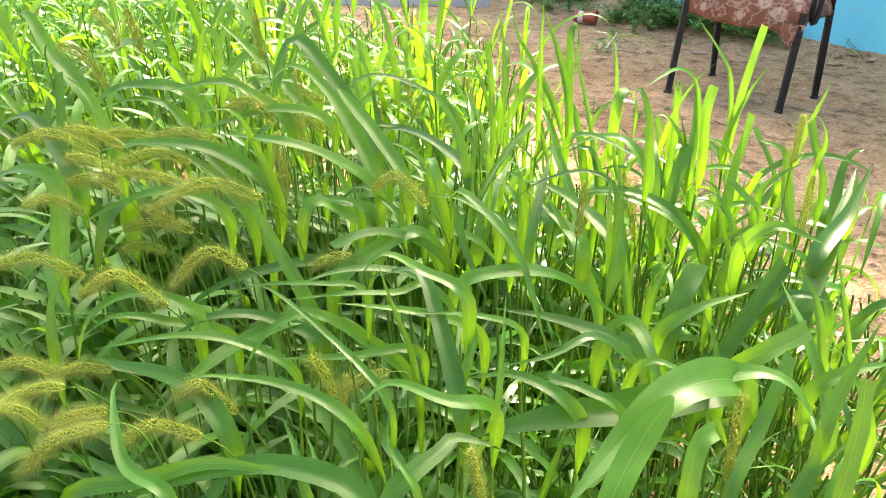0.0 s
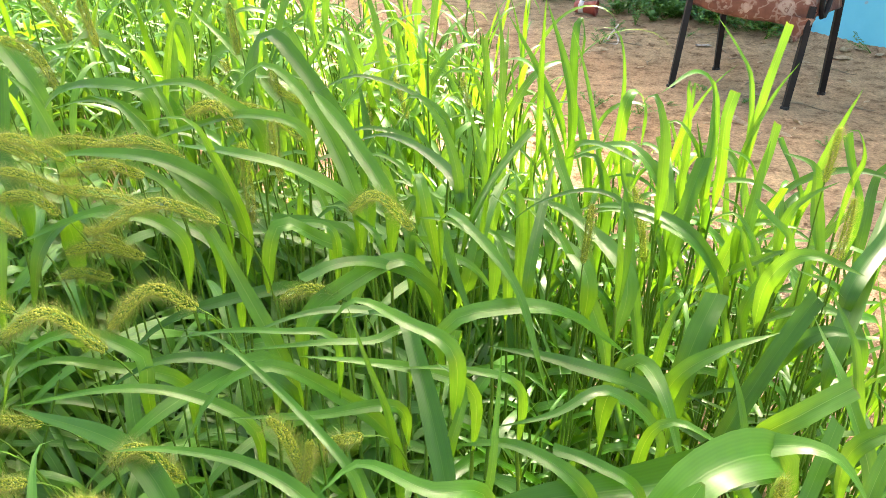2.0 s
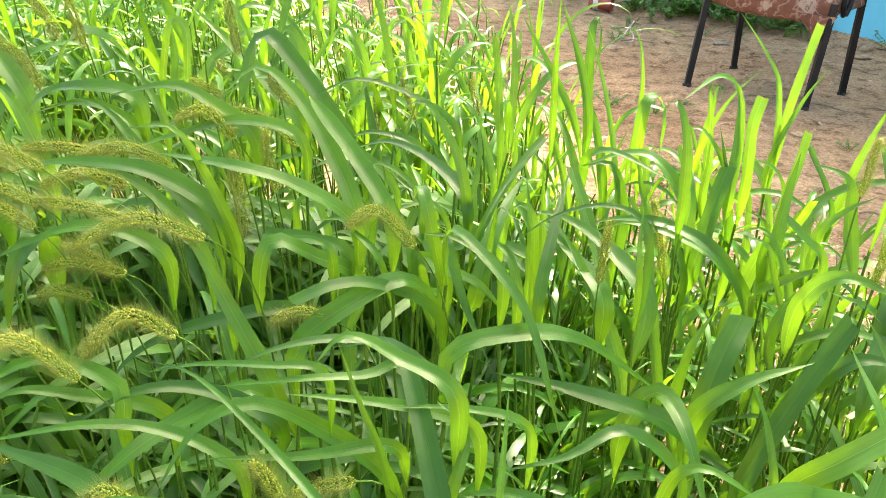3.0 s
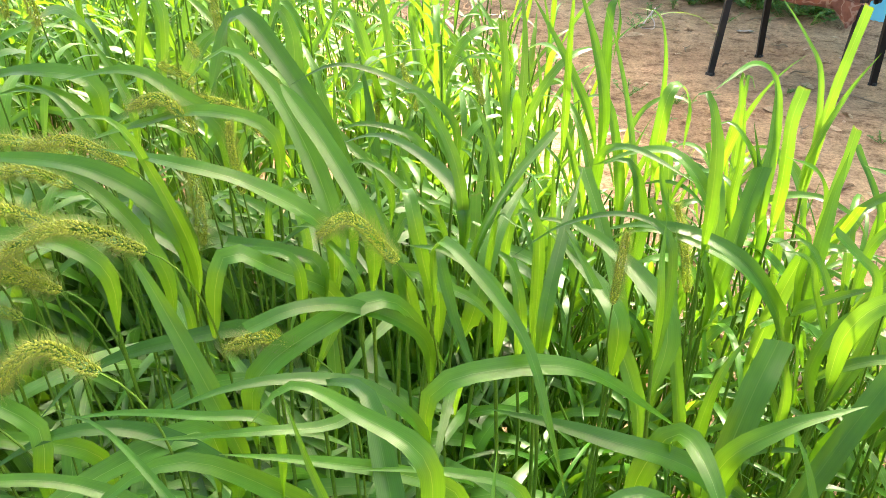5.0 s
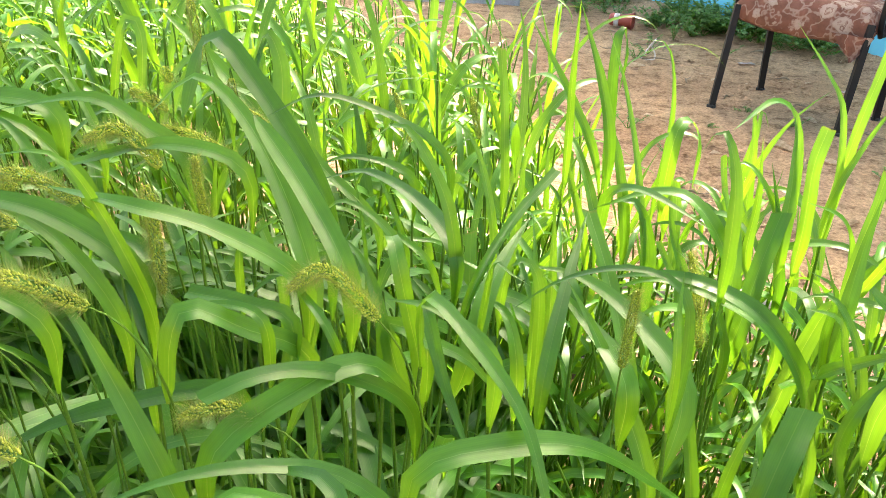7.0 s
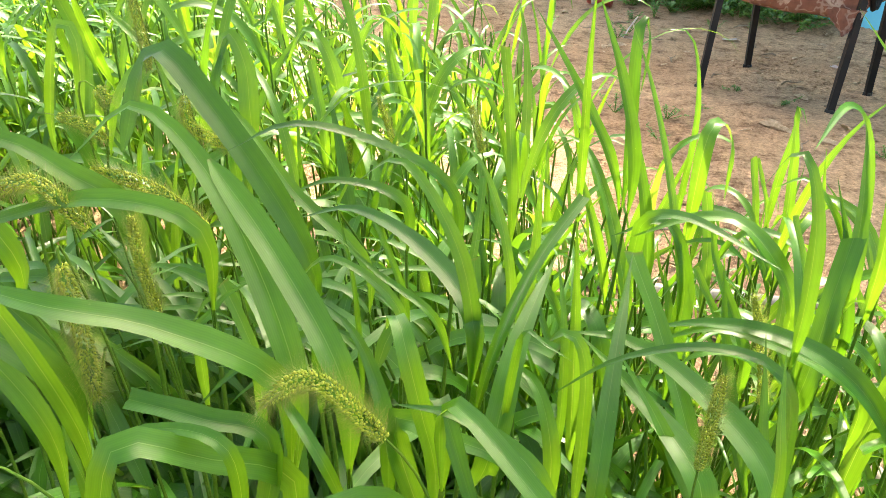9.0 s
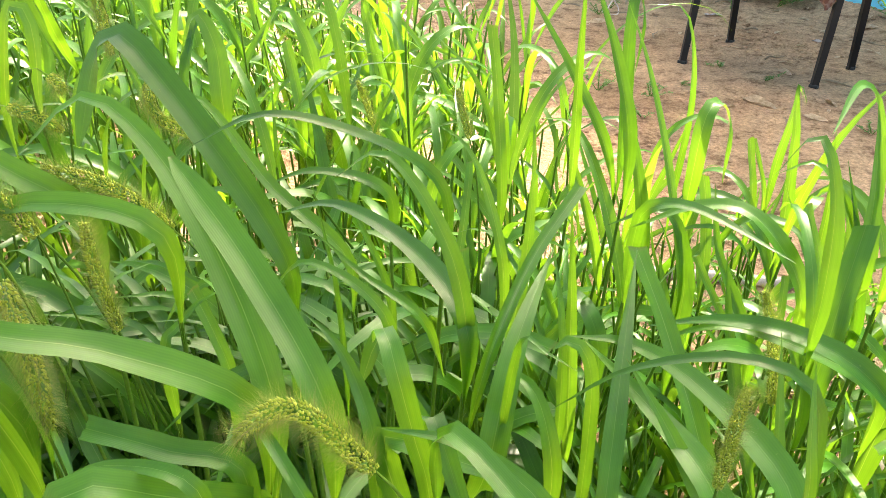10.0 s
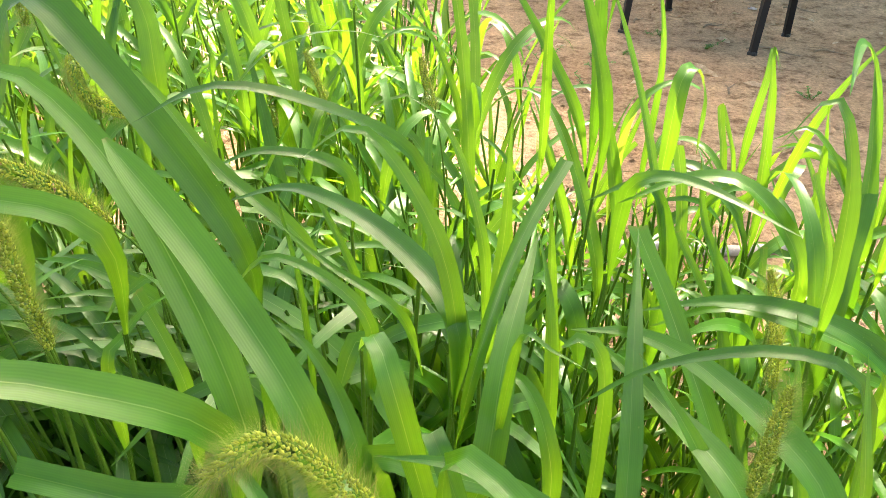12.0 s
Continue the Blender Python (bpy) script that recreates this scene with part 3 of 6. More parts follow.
def edge_plants():
    """Taller plants where the patch meets the bare yard: blades that bend over in pale arcs, some cropped."""
    rnd = random.Random(71)
    spots, tries = [], 0
    while len(spots) < 26 and tries < 3000:
        tries += 1
        x, y = rnd.uniform(0.30, 0.66), rnd.uniform(1.14, 1.62)
        if any((x - a) ** 2 + (y - b) ** 2 < 0.055 ** 2 for a, b in spots):
            continue
        spots.append((x, y))
    for x, y in spots:
        tall = rnd.uniform(0.47, 0.60) - 0.30 * (y - 1.14) * (x - 0.2) - 0.25 * max(0.0, x - 0.45)
        p = grass_plant(x, y, (x + rnd.gauss(0.01, 0.03), y + rnd.gauss(0, 0.03), tall))
        h = Vector(p["reach"])
        az = rnd.uniform(0, 6.28)
        k = rnd.randint(4, 6)
        for j in range(k):
            az += math.pi + rnd.gauss(0, 0.7)
            cut = rnd.random() < 0.3
            nod = rnd.random() < 0.62
            line = arc(h * (0.45 + 0.50 * j / (k - 1)), az, rnd.uniform(55, 84), rnd.uniform(-100, -25) if nod else rnd.uniform(35, 75), rnd.uniform(0.11, 0.24) * (0.65 if cut else 1), 12, rnd.uniform(1.3, 2.4), rnd.gauss(0, 0.5))
            v, f, uv = blade(line, rnd.uniform(0.008, 0.017), rnd.uniform(0.15, 0.5), rnd.gauss(0, 45), cut, 4, 0.04, rnd.random(), 0.35)
            mesh_part("blade", v, f, LEAF, p, "", uv)


edge_plants()


def make_straw():
    """Withered stems and blades low among the green ones."""
    rnd = random.Random(9)
    heap = Heap()
    n = 0
    while n < 420:
        x, y = rnd.uniform(-0.5, 1.1), rnd.uniform(0.7, 2.6)
        if right_edge(y) - x < -0.35 or rnd.random() > 0.25 + 0.75 * min(1.0, max(0.0, x + 0.2)):
            continue
        n += 1
        g = Vector((x, y, ground_height(x, y)))
        flat = rnd.random() < 0.5 or right_edge(y) < x
        if flat:
            line = arc(g + Vector((0, 0, 0.006)), rnd.uniform(0, 6.28), rnd.uniform(5, 40), rnd.uniform(-30, -10), rnd.uniform(0.08, 0.20), 7, 1.0, rnd.gauss(0, 0.6))
        else:
            line = arc(g, rnd.uniform(0, 6.28), rnd.uniform(65, 88), rnd.uniform(-60, 60), rnd.uniform(0.12, 0.30), 8, 2.0, rnd.gauss(0, 0.5))
        heap.add(*blade(line, rnd.uniform(0.003, 0.008), 0.8, rnd.gauss(0, 90), False, 2, 0.08, rnd.random()))
    ob = mesh_part("dry_grass", heap.v, heap.f, DRY_STEM, None, "", heap.uv)
    tagged(ob, "withered straw-coloured grass low among the green stems", "dry grass", kind="stuff")


make_straw()


def left_plants():
    """Plants under the longest blades: wide leaves that arch over and hang towards the open side."""
    rnd = random.Random(58)
    spots, tries = [], 0
    while len(spots) < 34 and tries < 5000:
        tries += 1
        x, y = rnd.uniform(-0.62, 0.12), rnd.uniform(0.78, 1.40)
        if x < -0.5 * y - 0.08 or any((x - a) ** 2 + (y - b) ** 2 < 0.08 ** 2 for a, b in spots):
            continue
        spots.append((x, y))
    for x, y in spots:
        cap = 0.42 + 0.12 * min(1.0, max(0.0, (y - 0.8) / 0.4))
        tall = cap - rnd.uniform(0.10, 0.18)
        p = grass_plant(x, y, (x + rnd.gauss(-0.03, 0.02), y + rnd.gauss(0, 0.02), tall))
        foot, h = p.matrix_world.translation.copy(), Vector(p["reach"])
        az = rnd.uniform(0, 6.28)
        for j in range(5):
            az += math.pi + rnd.gauss(0, 0.5)
            way = Vector((math.cos(az) - 0.7, math.sin(az) - 0.2, 0))
            for _ in range(6):
                line = arc(h * (0.30 + 0.15 * j), math.atan2(way.y, way.x), rnd.uniform(40, 75), rnd.uniform(-75, -20), rnd.uniform(0.24, 0.40), 16, rnd.uniform(1.0, 1.6), rnd.gauss(0, 0.4))
                if max((q + foot).z for q in line) < cap and min(camera_way_distance(q + foot) for q in line) > 0.28:
                    v, f, uv = blade(line, rnd.uniform(0.012, 0.022), rnd.uniform(0.12, 0.35), rnd.gauss(0, 20), False, 4, 0.05, rnd.random(), 0.2)
                    mesh_part("blade", v, f, LEAF, p, "", uv)
                    break


left_plants()


# ---- the grass plants that stand nearest: foot, top of the stem, and each blade from sheath to tip ----
p = grass_plant(-0.025, 1.166, (-0.051, 1.18, 0.649))
leaf(p, 0.0205, (-0.051, 1.18, 0.649), (-0.124, 1.22, 0.745), (-0.173, 1.25, 0.774), (-0.197, 1.23, 0.702), blunt=True)
p = grass_plant(-0.015, 1.026, (-0.035, 1.02, 0.657))
leaf(p, 0.0200, (-0.034, 1.05, 0.643), (-0.089, 1.12, 0.721), (-0.15, 1.16, 0.762), (-0.195, 1.15, 0.728))
leaf(p, 0.0181, (-0.035, 1.02, 0.657), (-0.088, 1, 0.703), (-0.134, 0.985, 0.723), (-0.212, 1.02, 0.717))
p = grass_plant(0.016, 0.992, (0.001, 1.01, 0.667))
leaf(p, 0.0195, (0.001, 1.01, 0.667), (-0.042, 1.06, 0.713), (-0.089, 1.105, 0.75), blunt=True)
leaf(p, 0.0071, (-0.006, 0.98, 0.642), (-0.035, 1.02, 0.649), (-0.052, 1.04, 0.651), (-0.084, 1.06, 0.637))
p = grass_plant(0.067, 1.227, (0.053, 1.22, 0.68))
leaf(p, 0.0114, (0.053, 1.22, 0.68), (0.013, 1.2, 0.722), (-0.051, 1.17, 0.751), (-0.102, 1.18, 0.726))
leaf(p, 0.0095, (0.039, 1.2, 0.589), (-0.005, 1.22, 0.613), (-0.042, 1.24, 0.637))
p = grass_plant(0.073, 1.126, (0.068, 1.13, 0.634))
leaf(p, 0.0131, (0.068, 1.13, 0.634), (0.053, 1.14, 0.689), (0.019, 1.15, 0.736), (-0.015, 1.17, 0.711))
leaf(p, 0.0165, (0.068, 1.13, 0.634), (0.031, 1.19, 0.653), (-0.025, 1.24, 0.659), (-0.076, 1.26, 0.639))
leaf(p, 0.0126, (0.084, 1.15, 0.589), (0.117, 1.22, 0.629), (0.157, 1.28, 0.66), cut=True, fold=0.9)
leaf(p, 0.0216, (0.084, 1.1, 0.54), (0.101, 1.15, 0.599), (0.134, 1.24, 0.627))
p = grass_plant(0.105, 1.243, (0.1, 1.25, 0.597))
leaf(p, 0.0130, (0.1, 1.25, 0.597), (0.085, 1.27, 0.657), (0.067, 1.28, 0.692), (0.042, 1.29, 0.705))
p = grass_plant(0.113, 1.443, (0.11, 1.45, 0.578))
leaf(p, 0.0181, (0.11, 1.45, 0.578), (0.102, 1.47, 0.668), (0.093, 1.48, 0.733), cut=True)
p = grass_plant(0.121, 1.500, (0.111, 1.5, 0.574))
leaf(p, 0.0165, (0.111, 1.5, 0.574), (0.083, 1.5, 0.669), (0.041, 1.5, 0.717))
p = grass_plant(0.147, 1.193, (0.146, 1.2, 0.509))
leaf(p, 0.0132, (0.146, 1.2, 0.509), (0.143, 1.22, 0.577), (0.137, 1.26, 0.621))
p = grass_plant(0.140, 1.019, (0.145, 1.04, 0.579))
leaf(p, 0.0147, (0.145, 1.04, 0.579), (0.159, 1.1, 0.626), (0.179, 1.18, 0.662))
p = grass_plant(0.229, 1.069, (0.222, 1.09, 0.544))
leaf(p, 0.0207, (0.222, 1.09, 0.544), (0.202, 1.15, 0.61), (0.181, 1.19, 0.658), cut=True)
p = grass_plant(0.263, 1.019, (0.229, 1, 0.625))
leaf(p, 0.0225, (0.249, 1.04, 0.581), (0.21, 1.1, 0.611), (0.169, 1.12, 0.629), (0.129, 1.12, 0.634))
leaf(p, 0.0085, (0.241, 1.02, 0.611), (0.234, 1.03, 0.667), (0.197, 1.04, 0.68), (0.152, 1.06, 0.656), (0.115, 1.07, 0.619))
leaf(p, 0.0117, (0.229, 1, 0.625), (0.227, 1.01, 0.657), (0.23, 1.03, 0.686))
leaf(p, 0.0248, (0.231, 1.03, 0.508), (0.191, 1.07, 0.591), (0.161, 1.1, 0.633))
p = grass_plant(0.216, 1.019, (0.207, 1.04, 0.58))
leaf(p, 0.0205, (0.207, 1.04, 0.58), (0.18, 1.1, 0.597), (0.144, 1.14, 0.617))
p = grass_plant(0.380, 1.163, (0.36, 1.17, 0.556))
leaf(p, 0.0166, (0.36, 1.17, 0.556), (0.302, 1.19, 0.583), (0.253, 1.2, 0.59), (0.211, 1.21, 0.568))
p = grass_plant(0.254, 1.432, (0.245, 1.45, 0.464))
leaf(p, 0.0193, (0.245, 1.45, 0.464), (0.218, 1.5, 0.564), (0.191, 1.55, 0.61), (0.153, 1.58, 0.607))
p = grass_plant(0.279, 1.343, (0.273, 1.36, 0.533))
leaf(p, 0.0132, (0.273, 1.36, 0.533), (0.257, 1.41, 0.634), (0.237, 1.45, 0.709), (0.216, 1.48, 0.762))
leaf(p, 0.0230, (0.276, 1.35, 0.453), (0.281, 1.37, 0.533), (0.256, 1.38, 0.593), (0.206, 1.39, 0.571))
p = grass_plant(0.209, 1.314, (0.211, 1.31, 0.592))
leaf(p, 0.0134, (0.211, 1.31, 0.592), (0.216, 1.3, 0.633), (0.246, 1.27, 0.648), (0.295, 1.2, 0.643))
p = grass_plant(0.312, 1.496, (0.314, 1.5, 0.572))
leaf(p, 0.0197, (0.314, 1.5, 0.572), (0.32, 1.51, 0.637), (0.34, 1.53, 0.647), (0.355, 1.53, 0.618), (0.355, 1.52, 0.558))
p = grass_plant(0.422, 1.556, (0.426, 1.56, 0.565))
leaf(p, 0.0135, (0.426, 1.56, 0.565), (0.436, 1.57, 0.618), (0.443, 1.586, 0.652), (0.456, 1.586, 0.629))
p = grass_plant(0.431, 1.593, (0.427, 1.6, 0.497))
leaf(p, 0.0159, (0.427, 1.6, 0.497), (0.415, 1.62, 0.575), cut=True)
p = grass_plant(0.460, 1.626, (0.452, 1.63, 0.494))
leaf(p, 0.0122, (0.452, 1.63, 0.494), (0.428, 1.64, 0.567), cut=True)
p = grass_plant(0.305, 1.166, (0.303, 1.17, 0.633))
leaf(p, 0.0155, (0.303, 1.17, 0.633), (0.298, 1.18, 0.701), (0.282, 1.19, 0.739), (0.269, 1.21, 0.702))
leaf(p, 0.0106, (0.318, 1.2, 0.618), (0.302, 1.22, 0.679), cut=True)
p = grass_plant(0.400, 1.293, (0.399, 1.3, 0.631))
leaf(p, 0.0115, (0.388, 1.3, 0.615), (0.355, 1.32, 0.666), (0.327, 1.33, 0.654))
leaf(p, 0.0250, (0.385, 1.27, 0.585), (0.393, 1.3, 0.65), (0.393, 1.33, 0.712))
leaf(p, 0.0102, (0.399, 1.3, 0.631), (0.394, 1.33, 0.709), (0.355, 1.295, 0.74), (0.29, 1.19, 0.74))
leaf(p, 0.0184, (0.366, 1.3, 0.564), (0.37, 1.32, 0.628), (0.364, 1.33, 0.693))
leaf(p, 0.0198, (0.399, 1.28, 0.537), (0.387, 1.3, 0.618), (0.375, 1.32, 0.671))
p = grass_plant(-0.025, 1.000, (-0.049, 0.97, 0.655))
leaf(p, 0.0150, (-0.037, 1, 0.632), (-0.072, 1, 0.648), (-0.119, 1.02, 0.642), cut=True, fold=0.7)
leaf(p, 0.0093, (-0.049, 0.97, 0.655), (-0.089, 0.98, 0.658), (-0.12, 0.98, 0.644))
leaf(p, 0.0160, (-0.025, 1.0, 0.605), (-0.065, 0.975, 0.645), (-0.093, 0.957, 0.668), (-0.104, 0.95, 0.645), (-0.108, 0.945, 0.6), blunt=True)
p = grass_plant(0.051, 0.966, (0.054, 1, 0.665))
leaf(p, 0.0127, (0.048, 0.98, 0.588), (0.003, 0.95, 0.633), (-0.035, 0.92, 0.649), (-0.066, 0.9, 0.642), cut=True)
leaf(p, 0.0124, (0.054, 1, 0.665), (0.089, 0.96, 0.659), (0.125, 0.93, 0.624), (0.145, 0.9, 0.574), (0.161, 0.885, 0.524))
p = grass_plant(0.060, 1.090, (0.050, 1.100, 0.559))
leaf(p, 0.0140, (0.050, 1.100, 0.559), (0.028, 1.120, 0.590), (0.022, 1.130, 0.621), (0.013, 1.130, 0.619), (0.004, 1.120, 0.594), blunt=True)
p = grass_plant(0.117, 0.973, (0.103, 0.98, 0.634))
leaf(p, 0.0129, (0.103, 0.98, 0.634), (0.064, 1, 0.656), (0.026, 1.01, 0.656))
p = grass_plant(0.021, 1.256, (0.012, 1.26, 0.568))
leaf(p, 0.0110, (0.012, 1.26, 0.568), (-0.013, 1.27, 0.631), (-0.034, 1.28, 0.663))
p = grass_plant(0.022, 1.423, (-0.001, 1.42, 0.584))
leaf(p, 0.0134, (-0.001, 1.42, 0.584), (-0.067, 1.41, 0.61), (-0.118, 1.4, 0.596))
p = grass_plant(-0.007, 1.323, (-0.03, 1.33, 0.562))
leaf(p, 0.0157, (-0.03, 1.33, 0.562), (-0.096, 1.35, 0.62), (-0.154, 1.37, 0.69), (-0.196, 1.38, 0.679))
p = grass_plant(0.036, 1.117, (0.02, 1.12, 0.644))
leaf(p, 0.0083, (0.02, 1.12, 0.644), (-0.025, 1.13, 0.675), (-0.055, 1.14, 0.645))
p = grass_plant(0.134, 1.110, (0.129, 1.12, 0.531))
leaf(p, 0.0148, (0.129, 1.12, 0.531), (0.114, 1.15, 0.571), (0.079, 1.18, 0.566))
p = grass_plant(0.231, 1.493, (0.236, 1.5, 0.608))
leaf(p, 0.0217, (0.222, 1.5, 0.483), (0.197, 1.52, 0.561), (0.177, 1.54, 0.61))
leaf(p, 0.0155, (0.236, 1.5, 0.608), (0.23, 1.51, 0.716), (0.235, 1.52, 0.761), (0.245, 1.52, 0.729), (0.243, 1.52, 0.678))
leaf(p, 0.0219, (0.218, 1.5, 0.607), (0.173, 1.52, 0.689), (0.126, 1.53, 0.762))
p = grass_plant(-0.130, 1.002, (-0.153, 1.02, 0.651))
leaf(p, 0.0135, (-0.138, 1, 0.634), (-0.162, 0.995, 0.713), (-0.181, 0.985, 0.754), (-0.222, 0.985, 0.751))
leaf(p, 0.0198, (-0.153, 1.02, 0.651), (-0.216, 1.02, 0.697), (-0.299, 1.02, 0.704), (-0.352, 1.02, 0.69))
p = grass_plant(-0.077, 1.100, (-0.097, 1.1, 0.706))
leaf(p, 0.0142, (-0.097, 1.1, 0.706), (-0.153, 1.1, 0.724), (-0.218, 1.1, 0.708), (-0.284, 1.1, 0.683))
p = grass_plant(-0.143, 1.140, (-0.156, 1.14, 0.692))
leaf(p, 0.0176, (-0.156, 1.14, 0.692), (-0.194, 1.14, 0.723), (-0.236, 1.14, 0.744), (-0.306, 1.13, 0.732))
p = grass_plant(-0.076, 0.893, (-0.064, 0.9, 0.597))
leaf(p, 0.0232, (-0.089, 0.9, 0.56), (-0.125, 0.92, 0.622), (-0.155, 0.93, 0.676), (-0.178, 0.935, 0.68))
leaf(p, 0.0204, (-0.064, 0.9, 0.597), (-0.024, 0.93, 0.626), (0.024, 0.97, 0.628), (0.066, 1, 0.548))
p = grass_plant(-0.053, 1.010, (-0.081, 1, 0.571))
leaf(p, 0.0163, (-0.081, 1, 0.571), (-0.16, 0.97, 0.573), (-0.22, 0.95, 0.553), (-0.254, 0.93, 0.519))
p = grass_plant(0.083, 0.750, (0.07, 0.755, 0.671))
leaf(p, 0.0135, (0.07, 0.755, 0.671), (0.033, 0.77, 0.687), (0, 0.77, 0.702), (-0.019, 0.76, 0.684))
leaf(p, 0.0121, (0.068, 0.74, 0.587), (0.078, 0.76, 0.638), (0.056, 0.79, 0.64))
p = grass_plant(0.067, 0.873, (0.06, 0.9, 0.598))
leaf(p, 0.0115, (0.055, 0.87, 0.594), (0.022, 0.86, 0.632), (-0.016, 0.84, 0.651), (-0.054, 0.82, 0.655), (-0.094, 0.8, 0.645))
leaf(p, 0.0183, (0.06, 0.9, 0.598), (0.107, 0.92, 0.609), (0.174, 0.95, 0.59), (0.265, 0.99, 0.508))
p = grass_plant(-0.007, 0.803, (-0.02, 0.8, 0.648))
leaf(p, 0.0070, (-0.02, 0.8, 0.648), (-0.057, 0.79, 0.66), (-0.102, 0.79, 0.658), (-0.143, 0.79, 0.648))
p = grass_plant(0.043, 0.837, (0.034, 0.83, 0.64))
leaf(p, 0.0087, (0.034, 0.83, 0.64), (0.007, 0.81, 0.642), (-0.028, 0.79, 0.652), (-0.089, 0.78, 0.648))
leaf(p, 0.0150, (0.016, 0.81, 0.557), (-0.023, 0.8, 0.599), (-0.065, 0.78, 0.636), (-0.1, 0.76, 0.627), (-0.119, 0.73, 0.597))
leaf(p, 0.0112, (0.026, 0.8, 0.588), (-0.033, 0.78, 0.592), (-0.1, 0.77, 0.593))
p = grass_plant(0.286, 1.016, (0.308, 1, 0.457))
leaf(p, 0.0215, (0.289, 1.02, 0.455), (0.298, 1.03, 0.533), (0.325, 1.05, 0.573))
leaf(p, 0.0399, (0.308, 1, 0.457), (0.33, 1.03, 0.519), (0.357, 1.07, 0.551), cut=True)
p = grass_plant(0.426, 1.493, (0.425, 1.5, 0.501))
leaf(p, 0.0191, (0.425, 1.5, 0.501), (0.421, 1.52, 0.615), (0.415, 1.53, 0.668), (0.43, 1.53, 0.643))
p = grass_plant(0.399, 1.256, (0.398, 1.26, 0.623))
leaf(p, 0.0237, (0.398, 1.26, 0.623), (0.396, 1.27, 0.686), (0.404, 1.28, 0.722), cut=True)
p = grass_plant(0.466, 1.373, (0.463, 1.36, 0.625))
leaf(p, 0.0206, (0.471, 1.38, 0.593), (0.485, 1.4, 0.687), (0.51, 1.43, 0.779), cut=True)
leaf(p, 0.0123, (0.454, 1.35, 0.612), (0.482, 1.36, 0.693), (0.516, 1.38, 0.738))
leaf(p, 0.0138, (0.463, 1.36, 0.625), (0.457, 1.38, 0.708), (0.439, 1.4, 0.746), (0.402, 1.42, 0.793))
p = grass_plant(0.319, 1.573, (0.322, 1.58, 0.51))
leaf(p, 0.0125, (0.322, 1.58, 0.51), (0.331, 1.6, 0.631), (0.315, 1.62, 0.718), (0.272, 1.62, 0.726))
p = grass_plant(0.237, 1.446, (0.231, 1.45, 0.625))
leaf(p, 0.0247, (0.231, 1.45, 0.625), (0.214, 1.46, 0.699), (0.18, 1.47, 0.789))
p = grass_plant(0.283, 1.493, (0.274, 1.5, 0.497))
leaf(p, 0.0183, (0.274, 1.5, 0.497), (0.249, 1.52, 0.61), (0.227, 1.54, 0.623), (0.193, 1.56, 0.597))
p = grass_plant(0.411, 1.146, (0.405, 1.15, 0.586))
leaf(p, 0.0216, (0.396, 1.15, 0.504), (0.354, 1.16, 0.57), (0.301, 1.18, 0.597), (0.25, 1.2, 0.595), (0.204, 1.22, 0.574))
leaf(p, 0.0216, (0.385, 1.13, 0.536), (0.409, 1.1, 0.582), (0.44, 1.08, 0.609))
leaf(p, 0.0160, (0.394, 1.15, 0.569), (0.392, 1.15, 0.617), (0.36, 1.14, 0.641))
leaf(p, 0.0249, (0.405, 1.15, 0.586), (0.414, 1.17, 0.649), (0.421, 1.18, 0.693))
p = grass_plant(0.342, 1.240, (0.33, 1.25, 0.59))
leaf(p, 0.0194, (0.33, 1.25, 0.59), (0.295, 1.28, 0.638), (0.257, 1.3, 0.637), (0.205, 1.3, 0.616))
leaf(p, 0.0305, (0.343, 1.22, 0.514), (0.363, 1.25, 0.589), (0.382, 1.28, 0.633), cut=True)
p = grass_plant(0.289, 1.046, (0.284, 1.06, 0.45))
leaf(p, 0.0203, (0.284, 1.06, 0.45), (0.27, 1.1, 0.545), (0.267, 1.14, 0.627))
p = grass_plant(0.177, 1.290, (0.175, 1.3, 0.399))
leaf(p, 0.0213, (0.175, 1.3, 0.399), (0.17, 1.33, 0.522), (0.164, 1.35, 0.613))
p = grass_plant(0.112, 1.293, (0.115, 1.3, 0.503))
leaf(p, 0.0192, (0.115, 1.3, 0.503), (0.125, 1.32, 0.581), (0.127, 1.34, 0.668))
p = grass_plant(0.425, 1.113, (0.424, 1.1, 0.631))
leaf(p, 0.0132, (0.416, 1.12, 0.564), (0.389, 1.14, 0.615), (0.359, 1.15, 0.607))
leaf(p, 0.0167, (0.393, 1.1, 0.576), (0.377, 1.1, 0.618), (0.348, 1.1, 0.627))
leaf(p, 0.0150, (0.424, 1.1, 0.631), (0.445, 1.1, 0.661), (0.472, 1.1, 0.678))
p = grass_plant(0.373, 1.046, (0.413, 1.05, 0.623))
leaf(p, 0.0186, (0.381, 1.05, 0.533), (0.403, 1.06, 0.585), (0.439, 1.06, 0.6))
leaf(p, 0.0183, (0.413, 1.05, 0.623), (0.392, 1.05, 0.65), (0.368, 1.05, 0.671), cut=True)
p = grass_plant(0.419, 1.193, (0.424, 1.2, 0.616))
leaf(p, 0.0183, (0.424, 1.2, 0.616), (0.438, 1.22, 0.668), (0.444, 1.23, 0.699), cut=True)
p = grass_plant(0.514, 1.243, (0.502, 1.25, 0.598))
leaf(p, 0.0148, (0.502, 1.25, 0.598), (0.467, 1.27, 0.668), cut=True)
p = grass_plant(0.338, 1.193, (0.329, 1.2, 0.524))
leaf(p, 0.0148, (0.329, 1.2, 0.524), (0.303, 1.22, 0.583), (0.277, 1.24, 0.603))
p = grass_plant(0.040, 1.060, (0.048, 1.05, 0.633))
